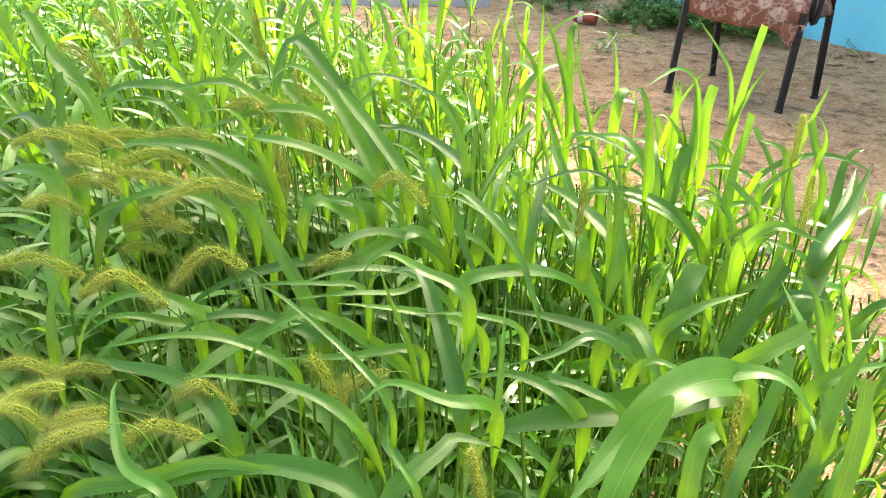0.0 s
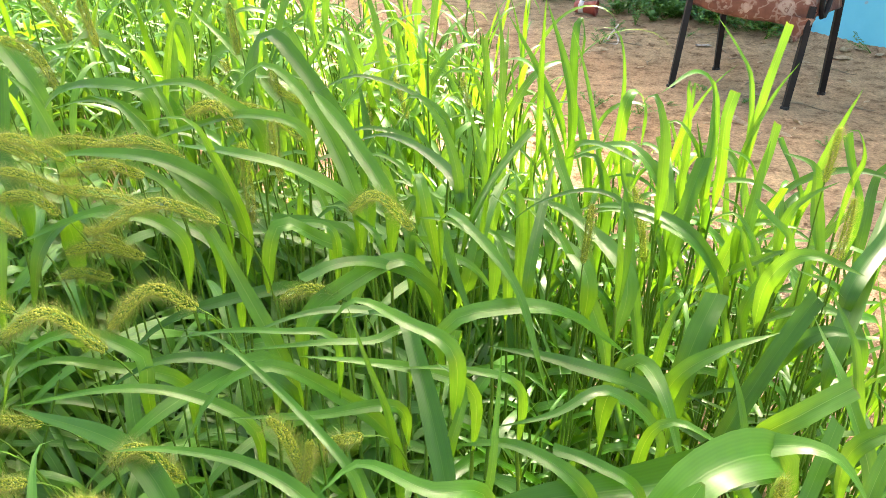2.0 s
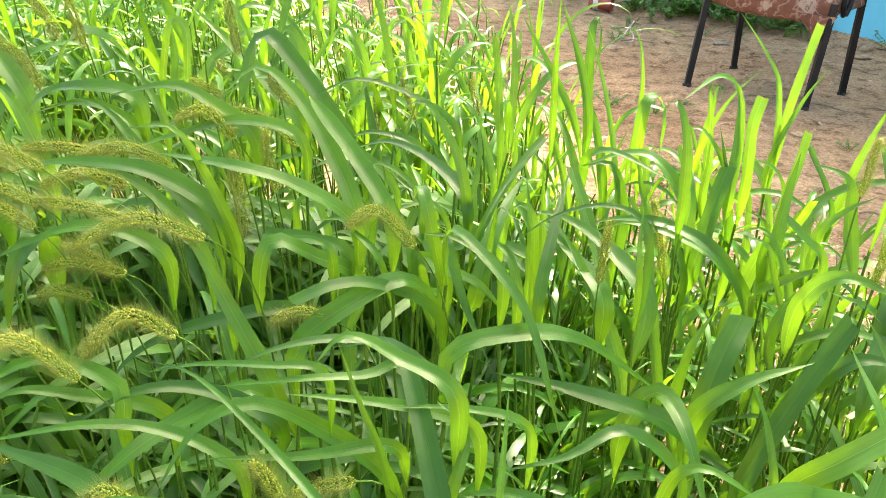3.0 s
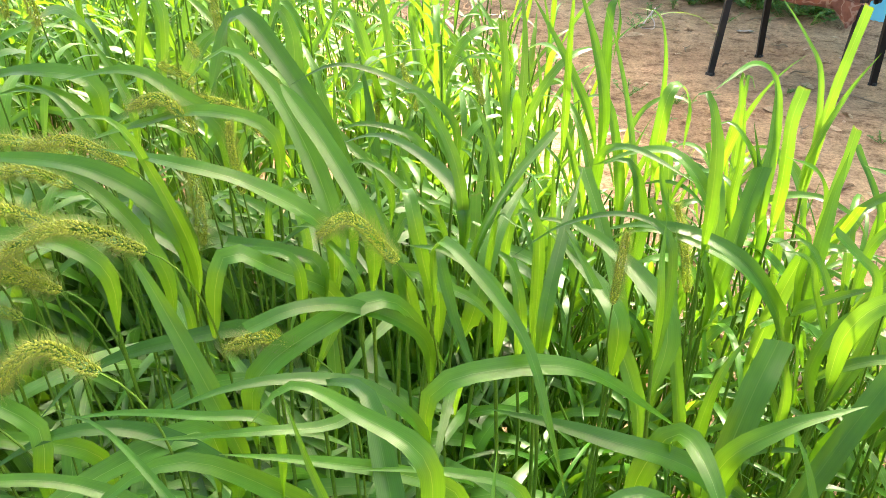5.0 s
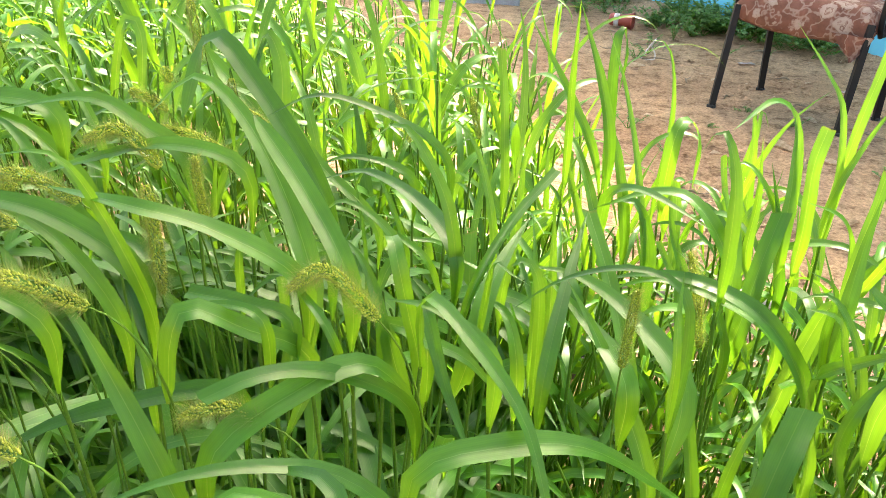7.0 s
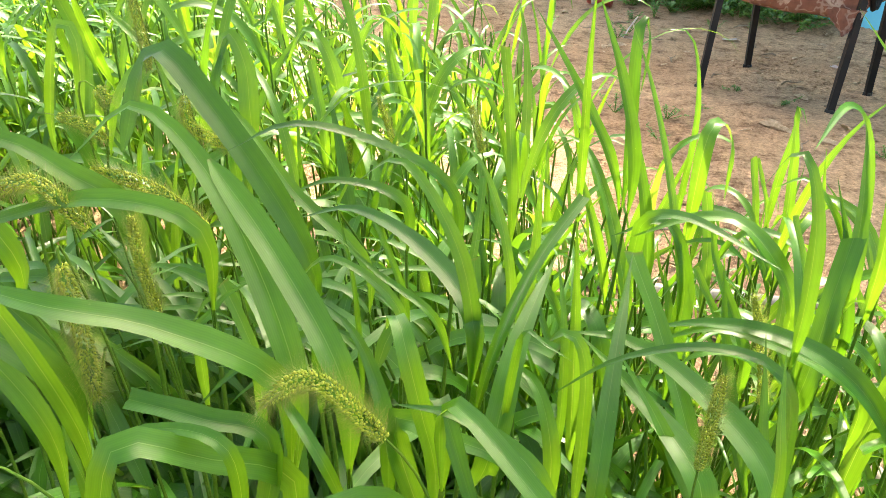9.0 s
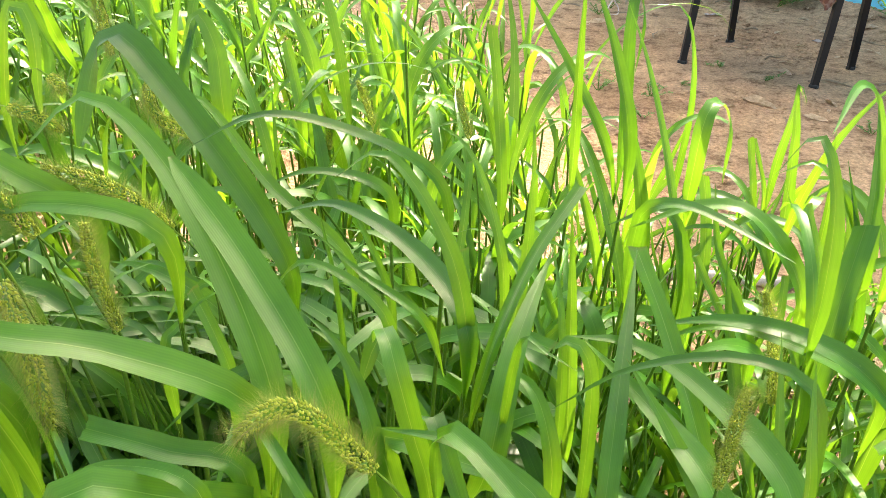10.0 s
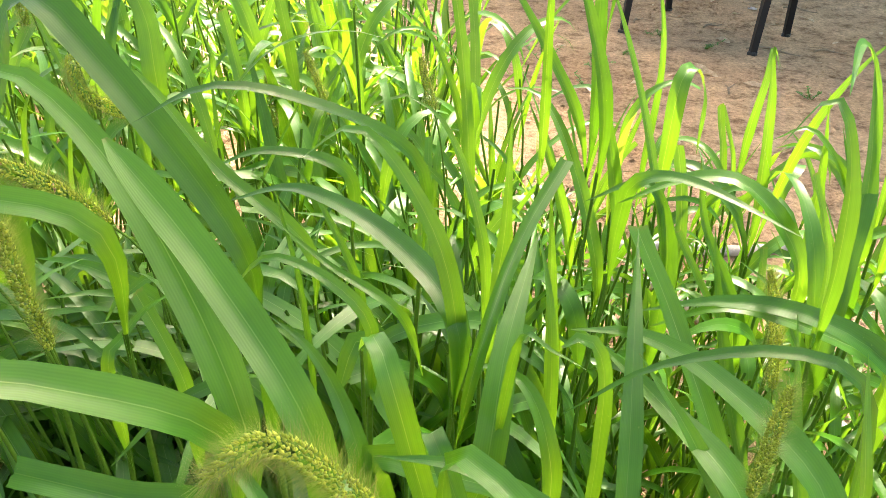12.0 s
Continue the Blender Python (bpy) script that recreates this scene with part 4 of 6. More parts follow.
leaf(p, 0.0118, (0.048, 1.05, 0.633), (0.071, 1.02, 0.579), (0.099, 0.98, 0.534))
p = grass_plant(-0.174, 1.046, (-0.188, 1.05, 0.59))
leaf(p, 0.0160, (-0.188, 1.05, 0.59), (-0.228, 1.06, 0.646), (-0.277, 1.07, 0.673), (-0.342, 1.08, 0.669))
p = grass_plant(-0.262, 1.200, (-0.304, 1.2, 0.708))
leaf(p, 0.0186, (-0.278, 1.2, 0.619), (-0.324, 1.2, 0.687), (-0.372, 1.2, 0.701), (-0.427, 1.2, 0.685))
leaf(p, 0.0226, (-0.304, 1.2, 0.708), (-0.362, 1.2, 0.719), (-0.411, 1.2, 0.707), (-0.448, 1.2, 0.66))
p = grass_plant(-0.172, 1.093, (-0.193, 1.1, 0.596))
leaf(p, 0.0183, (-0.193, 1.1, 0.596), (-0.252, 1.12, 0.649), (-0.314, 1.15, 0.709), (-0.362, 1.17, 0.716))
p = grass_plant(-0.303, 1.290, (-0.317, 1.3, 0.649))
leaf(p, 0.0138, (-0.317, 1.3, 0.649), (-0.358, 1.33, 0.702), (-0.402, 1.35, 0.732))
p = grass_plant(-0.187, 1.606, (-0.218, 1.65, 0.596))
leaf(p, 0.0342, (-0.22, 1.62, 0.552), (-0.314, 1.66, 0.639), (-0.417, 1.7, 0.717))
leaf(p, 0.0271, (-0.218, 1.65, 0.596), (-0.225, 1.67, 0.651), (-0.247, 1.68, 0.689), (-0.272, 1.68, 0.637))
p = grass_plant(-0.480, 1.743, (-0.479, 1.75, 0.531))
leaf(p, 0.0204, (-0.479, 1.75, 0.531), (-0.477, 1.77, 0.612), (-0.488, 1.78, 0.669), (-0.507, 1.78, 0.636))
p = grass_plant(-0.149, 1.893, (-0.15, 1.9, 0.432))
leaf(p, 0.0268, (-0.15, 1.9, 0.432), (-0.153, 1.92, 0.567), (-0.2, 1.95, 0.639), (-0.244, 1.95, 0.564))
p = grass_plant(0.189, 1.500, (0.187, 1.5, 0.589))
leaf(p, 0.0171, (0.187, 1.5, 0.589), (0.182, 1.5, 0.701), (0.181, 1.5, 0.797))
p = grass_plant(-0.070, 0.881, (-0.09, 0.87, 0.575))
leaf(p, 0.0202, (-0.09, 0.87, 0.575), (-0.146, 0.84, 0.564), (-0.179, 0.8, 0.555), (-0.214, 0.76, 0.527))
leaf(p, 0.0151, (-0.067, 0.85, 0.555), (-0.126, 0.86, 0.58), (-0.177, 0.84, 0.591), (-0.224, 0.82, 0.568))
p = grass_plant(0.036, 0.760, (0.033, 0.76, 0.538))
leaf(p, 0.0120, (0.033, 0.76, 0.538), (0.025, 0.76, 0.607), (0.008, 0.765, 0.655), (-0.007, 0.775, 0.696))
p = grass_plant(0.316, 0.955, (0.279, 0.93, 0.525))
leaf(p, 0.0217, (0.28, 0.95, 0.493), (0.177, 0.935, 0.544), (0.101, 0.95, 0.549))
leaf(p, 0.0223, (0.279, 0.93, 0.525), (0.317, 0.93, 0.567), (0.375, 0.94, 0.586))
p = grass_plant(0.261, 0.832, (0.244, 0.83, 0.548))
leaf(p, 0.0124, (0.244, 0.83, 0.548), (0.195, 0.825, 0.595), (0.15, 0.8, 0.588), (0.102, 0.79, 0.58))
p = grass_plant(0.216, 0.948, (0.225, 0.95, 0.489))
leaf(p, 0.0219, (0.225, 0.95, 0.489), (0.25, 0.955, 0.534), (0.265, 0.9, 0.537), (0.285, 0.85, 0.475))
p = grass_plant(0.218, 0.800, (0.221, 0.8, 0.531))
leaf(p, 0.0114, (0.221, 0.8, 0.531), (0.229, 0.8, 0.576), (0.251, 0.795, 0.589), (0.298, 0.79, 0.562))
p = grass_plant(0.330, 0.940, (0.345, 0.95, 0.431))
leaf(p, 0.0301, (0.345, 0.95, 0.431), (0.387, 0.98, 0.512), (0.441, 1.02, 0.582), cut=True)
p = grass_plant(0.382, 1.193, (0.391, 1.2, 0.443))
leaf(p, 0.0242, (0.391, 1.2, 0.443), (0.416, 1.22, 0.534), (0.437, 1.22, 0.571), (0.507, 1.2, 0.573))
p = grass_plant(0.529, 1.043, (0.487, 1.05, 0.573))
leaf(p, 0.0262, (0.522, 1.05, 0.485), (0.502, 1.07, 0.545), (0.485, 1.08, 0.602))
leaf(p, 0.0204, (0.5, 1.06, 0.536), (0.473, 1.05, 0.577), (0.427, 1.05, 0.596))
leaf(p, 0.0242, (0.487, 1.05, 0.573), (0.548, 1.12, 0.604), (0.594, 1.18, 0.652))
p = grass_plant(0.440, 0.965, (0.463, 1, 0.516))
leaf(p, 0.0252, (0.463, 1, 0.516), (0.528, 1.1, 0.587), (0.585, 1.2, 0.637))
p = grass_plant(0.457, 0.833, (0.418, 0.85, 0.519))
leaf(p, 0.0227, (0.45, 0.85, 0.473), (0.431, 0.9, 0.547), (0.417, 0.97, 0.588))
leaf(p, 0.0181, (0.418, 0.85, 0.519), (0.456, 0.86, 0.542), (0.515, 0.88, 0.544))
p = grass_plant(0.095, 0.710, (0.069, 0.72, 0.58))
leaf(p, 0.0096, (0.097, 0.72, 0.576), (0.102, 0.75, 0.632), (0.104, 0.78, 0.665))
leaf(p, 0.0177, (0.069, 0.72, 0.58), (0.043, 0.79, 0.639), (0.023, 0.83, 0.656), (-0.027, 0.86, 0.629))
p = grass_plant(0.099, 0.803, (0.087, 0.8, 0.603))
leaf(p, 0.0116, (0.087, 0.8, 0.603), (0.052, 0.79, 0.63), (0.002, 0.78, 0.644), (-0.041, 0.77, 0.653))
p = grass_plant(0.138, 0.803, (0.122, 0.8, 0.611))
leaf(p, 0.0085, (0.122, 0.8, 0.611), (0.077, 0.79, 0.634), (0.027, 0.78, 0.64))
p = grass_plant(-0.146, 0.867, (-0.164, 0.86, 0.554))
leaf(p, 0.0137, (-0.164, 0.86, 0.554), (-0.216, 0.84, 0.583), (-0.26, 0.82, 0.6), (-0.29, 0.8, 0.585))
p = grass_plant(-0.183, 0.827, (-0.185, 0.83, 0.569))
leaf(p, 0.0142, (-0.185, 0.83, 0.569), (-0.19, 0.84, 0.596), (-0.25, 0.85, 0.609), (-0.291, 0.83, 0.592), (-0.309, 0.82, 0.54))
p = grass_plant(-0.070, 0.800, (-0.088, 0.8, 0.558))
leaf(p, 0.0112, (-0.088, 0.8, 0.558), (-0.14, 0.8, 0.589), (-0.188, 0.78, 0.607), (-0.256, 0.76, 0.602))
p = grass_plant(-0.306, 0.987, (-0.305, 0.98, 0.632))
leaf(p, 0.0230, (-0.305, 0.98, 0.632), (-0.302, 0.96, 0.656), (-0.318, 0.94, 0.633), (-0.331, 0.93, 0.571))
p = grass_plant(-0.166, 0.950, (-0.187, 0.95, 0.652))
leaf(p, 0.0154, (-0.187, 0.95, 0.652), (-0.247, 0.95, 0.675), (-0.296, 0.94, 0.663), (-0.337, 0.93, 0.643))
p = grass_plant(-0.350, 1.093, (-0.362, 1.1, 0.653))
leaf(p, 0.0244, (-0.362, 1.1, 0.653), (-0.395, 1.12, 0.721), (-0.432, 1.14, 0.745))
p = grass_plant(0.003, 0.673, (0.015, 0.68, 0.61))
leaf(p, 0.0119, (-0.015, 0.68, 0.598), (-0.067, 0.7, 0.615), (-0.122, 0.7, 0.623), (-0.151, 0.69, 0.627))
leaf(p, 0.0071, (0.015, 0.68, 0.61), (-0.019, 0.71, 0.638), (-0.09, 0.76, 0.667), (-0.133, 0.78, 0.666))
p = grass_plant(0.106, 0.687, (0.094, 0.68, 0.615))
leaf(p, 0.0141, (0.094, 0.68, 0.615), (0.059, 0.66, 0.637), (0.015, 0.68, 0.638), (-0.01, 0.66, 0.628))
p = grass_plant(0.185, 0.713, (0.168, 0.72, 0.581))
leaf(p, 0.0144, (0.168, 0.72, 0.581), (0.119, 0.74, 0.606), (0.071, 0.75, 0.595))
p = grass_plant(0.215, 0.717, (0.203, 0.72, 0.584))
leaf(p, 0.0118, (0.203, 0.72, 0.584), (0.17, 0.73, 0.603), (0.143, 0.74, 0.605), cut=True)
p = grass_plant(0.341, 0.757, (0.302, 0.74, 0.607))
leaf(p, 0.0369, (0.307, 0.75, 0.594), (0.209, 0.73, 0.584), (0.133, 0.72, 0.576), (0.065, 0.72, 0.552))
leaf(p, 0.0373, (0.302, 0.74, 0.607), (0.238, 0.7, 0.627), (0.188, 0.66, 0.605), (0.144, 0.61, 0.587))
leaf(p, 0.0204, (0.27, 0.74, 0.6), (0.304, 0.74, 0.619), (0.338, 0.73, 0.616), (0.361, 0.71, 0.587))
p = grass_plant(0.169, 0.608, (0.177, 0.62, 0.576))
leaf(p, 0.0277, (0.177, 0.62, 0.576), (0.201, 0.655, 0.607), (0.228, 0.68, 0.636), blunt=True)
p = grass_plant(0.235, 0.633, (0.238, 0.64, 0.563))
leaf(p, 0.0237, (0.238, 0.64, 0.563), (0.247, 0.66, 0.606), (0.262, 0.67, 0.613), cut=True)
p = grass_plant(0.298, 0.800, (0.309, 0.8, 0.567))
leaf(p, 0.0236, (0.309, 0.8, 0.567), (0.341, 0.8, 0.6), (0.386, 0.82, 0.614), cut=True)
p = grass_plant(0.394, 0.710, (0.4, 0.72, 0.494))
leaf(p, 0.0266, (0.4, 0.72, 0.494), (0.416, 0.75, 0.557), (0.422, 0.77, 0.597), cut=True)
p = grass_plant(0.343, 0.693, (0.35, 0.7, 0.511))
leaf(p, 0.0287, (0.35, 0.7, 0.511), (0.369, 0.72, 0.543), (0.37, 0.73, 0.583))
p = grass_plant(0.277, 0.666, (0.287, 0.68, 0.539))
leaf(p, 0.0160, (0.287, 0.68, 0.539), (0.316, 0.72, 0.571), (0.352, 0.77, 0.618), cut=True)
p = grass_plant(0.406, 0.790, (0.414, 0.8, 0.503))
leaf(p, 0.0219, (0.414, 0.8, 0.503), (0.438, 0.83, 0.542), (0.48, 0.87, 0.596))
p = grass_plant(0.586, 1.232, (0.594, 1.25, 0.54))
leaf(p, 0.0163, (0.594, 1.25, 0.54), (0.618, 1.3, 0.609), (0.641, 1.3, 0.631), (0.656, 1.3, 0.601))
p = grass_plant(0.007, 0.606, (0.04, 0.62, 0.581))
leaf(p, 0.0178, (0.019, 0.62, 0.575), (0.054, 0.66, 0.59), (0.067, 0.68, 0.588), (0.108, 0.68, 0.576))
leaf(p, 0.0203, (-0.003, 0.63, 0.57), (-0.057, 0.65, 0.576), (-0.113, 0.66, 0.564), (-0.219, 0.66, 0.522))
leaf(p, 0.0093, (0.04, 0.62, 0.581), (0.016, 0.65, 0.602), (0.015, 0.67, 0.623))
p = grass_plant(-0.268, 0.660, (-0.246, 0.66, 0.527))
leaf(p, 0.0150, (-0.246, 0.66, 0.527), (-0.183, 0.66, 0.548), (-0.122, 0.66, 0.569), (-0.038, 0.64, 0.575))
p = grass_plant(-0.111, 0.706, (-0.128, 0.72, 0.541))
leaf(p, 0.0203, (-0.128, 0.72, 0.541), (-0.177, 0.76, 0.569), (-0.267, 0.8, 0.562), (-0.293, 0.81, 0.559))
p = grass_plant(-0.352, 0.853, (-0.353, 0.86, 0.517))
leaf(p, 0.0199, (-0.353, 0.86, 0.517), (-0.357, 0.88, 0.573), (-0.342, 0.9, 0.609))
p = grass_plant(-0.042, 0.629, (-0.02, 0.63, 0.569))
leaf(p, 0.0115, (-0.047, 0.64, 0.563), (-0.061, 0.67, 0.581), (-0.075, 0.69, 0.597))
leaf(p, 0.0095, (-0.02, 0.63, 0.569), (-0.036, 0.65, 0.571), (-0.054, 0.68, 0.59))
p = grass_plant(-0.132, 0.619, (-0.148, 0.63, 0.561))
leaf(p, 0.0128, (-0.148, 0.63, 0.561), (-0.194, 0.66, 0.565), (-0.234, 0.74, 0.575), (-0.228, 0.76, 0.573))
p = grass_plant(-0.403, 0.986, (-0.406, 1, 0.555))
leaf(p, 0.0243, (-0.406, 1, 0.555), (-0.415, 1.04, 0.639), (-0.464, 1.06, 0.651), (-0.538, 1.08, 0.618))
p = grass_plant(-0.454, 1.125, (-0.461, 1.15, 0.617))
leaf(p, 0.0196, (-0.461, 1.15, 0.617), (-0.481, 1.22, 0.727), cut=True)
p = grass_plant(-0.458, 1.279, (-0.485, 1.3, 0.665))
leaf(p, 0.0274, (-0.485, 1.3, 0.665), (-0.561, 1.36, 0.724), (-0.614, 1.4, 0.773), (-0.645, 1.4, 0.713))
p = grass_plant(-0.396, 1.083, (-0.42, 1.1, 0.615))
leaf(p, 0.0246, (-0.42, 1.1, 0.615), (-0.488, 1.15, 0.685), (-0.553, 1.18, 0.666))
p = grass_plant(0.456, 1.254, (0.448, 1.25, 0.587))
leaf(p, 0.0155, (0.448, 1.25, 0.587), (0.425, 1.24, 0.645), (0.378, 1.22, 0.67))
p = grass_plant(0.481, 1.146, (0.493, 1.12, 0.663))
leaf(p, 0.0258, (0.478, 1.15, 0.62), (0.469, 1.16, 0.67), (0.432, 1.17, 0.684))
leaf(p, 0.0108, (0.493, 1.12, 0.663), (0.5, 1.12, 0.696), (0.486, 1.12, 0.728), (0.471, 1.12, 0.724))
p = grass_plant(0.375, 1.020, (0.386, 1.02, 0.596))
leaf(p, 0.0193, (0.386, 1.02, 0.596), (0.418, 1.02, 0.629), (0.472, 1, 0.618))
leaf(p, 0.0222, (0.408, 1, 0.517), (0.447, 1, 0.552), (0.497, 1, 0.544))
p = grass_plant(0.514, 1.117, (0.508, 1.12, 0.641))
leaf(p, 0.0194, (0.508, 1.12, 0.641), (0.492, 1.13, 0.688), (0.485, 1.14, 0.718), cut=True)
p = grass_plant(0.396, 1.100, (0.391, 1.1, 0.46))
leaf(p, 0.0204, (0.391, 1.1, 0.46), (0.377, 1.1, 0.519), (0.362, 1.1, 0.567))
p = grass_plant(0.483, 0.943, (0.506, 0.95, 0.489))
leaf(p, 0.0215, (0.478, 0.95, 0.487), (0.464, 0.97, 0.556), (0.439, 1, 0.604))
leaf(p, 0.0138, (0.506, 0.95, 0.489), (0.489, 0.97, 0.572), (0.482, 1, 0.62))
p = grass_plant(0.354, 0.889, (0.351, 0.9, 0.479))
leaf(p, 0.0148, (0.351, 0.9, 0.479), (0.342, 0.93, 0.532), (0.325, 0.95, 0.566))
p = grass_plant(0.496, 0.839, (0.49, 0.85, 0.48))
leaf(p, 0.0163, (0.49, 0.85, 0.48), (0.473, 0.88, 0.528), (0.452, 0.9, 0.556))
p = grass_plant(0.335, 1.286, (0.325, 1.3, 0.498))
leaf(p, 0.0208, (0.325, 1.3, 0.498), (0.296, 1.34, 0.573), (0.288, 1.36, 0.63))

# paler blades that stand behind, and the ones under the longest
p = grass_plant(-0.158, 1.032, (-0.166, 1.040, 0.547))
leaf(p, 0.0155, (-0.166, 1.040, 0.547), (-0.178, 1.050, 0.578), (-0.184, 1.060, 0.600))
p = grass_plant(-0.072, 1.122, (-0.080, 1.130, 0.585))
leaf(p, 0.0150, (-0.080, 1.130, 0.585), (-0.091, 1.140, 0.614), (-0.105, 1.150, 0.641), cut=True)
p = grass_plant(-0.099, 1.092, (-0.107, 1.100, 0.631))
leaf(p, 0.0100, (-0.107, 1.100, 0.631), (-0.101, 1.110, 0.641), (-0.091, 1.120, 0.651), (-0.076, 1.130, 0.656))
p = grass_plant(-0.019, 1.072, (-0.027, 1.080, 0.646))
leaf(p, 0.0095, (-0.027, 1.080, 0.646), (-0.045, 1.070, 0.645), (-0.069, 1.060, 0.637), (-0.096, 1.050, 0.612))
p = grass_plant(0.026, 1.052, (0.018, 1.060, 0.596))
leaf(p, 0.0170, (0.018, 1.060, 0.596), (0.006, 1.080, 0.627), (-0.008, 1.090, 0.649), (-0.026, 1.100, 0.660))
p = grass_plant(-0.015, 1.232, (-0.023, 1.240, 0.514))
leaf(p, 0.0080, (-0.023, 1.240, 0.514), (-0.029, 1.250, 0.582), (-0.038, 1.260, 0.624), (-0.047, 1.270, 0.664))
p = grass_plant(-0.388, 1.492, (-0.396, 1.500, 0.630))
leaf(p, 0.0125, (-0.396, 1.500, 0.630), (-0.375, 1.500, 0.722), (-0.359, 1.500, 0.734), (-0.347, 1.490, 0.706), (-0.354, 1.480, 0.623), blunt=True)
p = grass_plant(-0.238, 1.492, (-0.246, 1.500, 0.607))
leaf(p, 0.0100, (-0.246, 1.500, 0.607), (-0.285, 1.520, 0.707), (-0.336, 1.540, 0.748))
p = grass_plant(-0.279, 1.712, (-0.287, 1.720, 0.582))
leaf(p, 0.0180, (-0.287, 1.720, 0.582), (-0.279, 1.750, 0.644), (-0.262, 1.760, 0.663), (-0.245, 1.760, 0.653), blunt=True)
p = grass_plant(-0.247, 1.772, (-0.255, 1.780, 0.543))
leaf(p, 0.0150, (-0.255, 1.780, 0.543), (-0.255, 1.800, 0.579), (-0.257, 1.800, 0.611), blunt=True)
p = grass_plant(-0.302, 1.942, (-0.310, 1.950, 0.449))
leaf(p, 0.0210, (-0.310, 1.950, 0.449), (-0.257, 2.000, 0.569), (-0.200, 2.030, 0.635), (-0.165, 2.050, 0.665))
p = grass_plant(-0.148, 1.942, (-0.156, 1.950, 0.486))
leaf(p, 0.0190, (-0.156, 1.950, 0.486), (-0.136, 1.980, 0.570), (-0.109, 2.000, 0.635), (-0.091, 2.000, 0.644), blunt=True)
p = grass_plant(0.055, 1.056, (0.050, 1.046, 0.570))
leaf(p, 0.0150, (0.049, 1.041, 0.579), (0.041, 1.026, 0.635), (0.031, 1.030, 0.678), (0.025, 1.046, 0.687), (0.018, 1.062, 0.668), blunt=True)
leaf(p, 0.0165, (0.022, 1.060, 0.600), (0.052, 1.062, 0.590), (0.086, 1.064, 0.574), (0.118, 1.066, 0.535))
p = grass_plant(0.146, 1.085, (0.141, 1.078, 0.570))
leaf(p, 0.0130, (0.140, 1.078, 0.590), (0.136, 1.078, 0.640), (0.125, 1.079, 0.660), (0.114, 1.080, 0.653), blunt=True)
p = grass_plant(0.088, 1.120, (0.092, 1.114, 0.615))
leaf(p, 0.0075, (0.100, 1.110, 0.634), (0.114, 1.098, 0.637), (0.131, 1.085, 0.634))
p = grass_plant(-0.153, 1.842, (-0.161, 1.850, 0.492))
leaf(p, 0.0250, (-0.161, 1.850, 0.492), (-0.174, 1.880, 0.550), (-0.187, 1.900, 0.602), cut=True)
p = grass_plant(-0.061, 2.042, (-0.069, 2.050, 0.477))
leaf(p, 0.0240, (-0.069, 2.050, 0.477), (-0.082, 2.100, 0.550), (-0.096, 2.120, 0.618), blunt=True)
p = grass_plant(-0.212, 1.892, (-0.220, 1.900, 0.481))
leaf(p, 0.0200, (-0.220, 1.900, 0.481), (-0.206, 1.900, 0.524), (-0.220, 1.920, 0.564))

# foxtail stalks: where the head begins, its middle, and its tip
foxtail((-0.143, 0.93, 0.68), (-0.2, 0.93, 0.695), (-0.258, 0.93, 0.663))
foxtail((-0.134, 0.83, 0.652), (-0.17, 0.83, 0.667), (-0.207, 0.83, 0.629))
foxtail((-0.214, 0.83, 0.606), (-0.255, 0.83, 0.64), (-0.297, 0.83, 0.616))
foxtail((-0.034, 0.92, 0.612), (-0.062, 0.92, 0.622), (-0.09, 0.92, 0.61))
foxtail((0.025, 0.985, 0.654), (-0.009, 0.985, 0.688), (-0.035, 0.985, 0.672))
foxtail((-0.146, 1.03, 0.719), (-0.143, 1.03, 0.679), (-0.142, 1.03, 0.633))
foxtail((-0.131, 0.75, 0.547), (-0.161, 0.75, 0.577), (-0.185, 0.75, 0.56))
foxtail((0.005, 0.76, 0.591), (-0.017, 0.76, 0.584), (-0.032, 0.76, 0.571))
foxtail((-0.037, 0.755, 0.55), (-0.052, 0.755, 0.592), (-0.063, 0.755, 0.607))
foxtail((-0.238, 0.96, 0.626), (-0.264, 0.96, 0.644), (-0.282, 0.96, 0.651))
foxtail((-0.224, 0.95, 0.63), (-0.268, 0.95, 0.639), (-0.298, 0.95, 0.63))
foxtail((-0.253, 0.94, 0.61), (-0.279, 0.94, 0.616), (-0.302, 0.94, 0.61))
foxtail((-0.221, 0.97, 0.669), (-0.259, 0.97, 0.683), (-0.302, 0.97, 0.687))
foxtail((-0.252, 1.04, 0.674), (-0.294, 1.04, 0.685), (-0.338, 1.04, 0.67))
foxtail((-0.298, 0.965, 0.685), (-0.33, 0.965, 0.701), (-0.357, 0.965, 0.705))
foxtail((-0.297, 0.95, 0.67), (-0.322, 0.95, 0.688), (-0.352, 0.95, 0.683))
foxtail((-0.309, 1, 0.704), (-0.341, 1, 0.721), (-0.369, 1, 0.725))
foxtail((-0.286, 1.1, 0.677), (-0.343, 1.1, 0.687), (-0.384, 1.1, 0.683))
foxtail((-0.224, 1.08, 0.678), (-0.267, 1.08, 0.698), (-0.31, 1.08, 0.689))
foxtail((-0.436, 1.25, 0.807), (-0.414, 1.25, 0.782), (-0.408, 1.25, 0.759))
foxtail((-0.477, 1.22, 0.764), (-0.44, 1.22, 0.748), (-0.42, 1.22, 0.71))
foxtail((-0.389, 1.25, 0.809), (-0.382, 1.25, 0.777), (-0.377, 1.25, 0.752))
foxtail((-0.286, 1.5, 0.763), (-0.281, 1.5, 0.722), (-0.278, 1.5, 0.689))
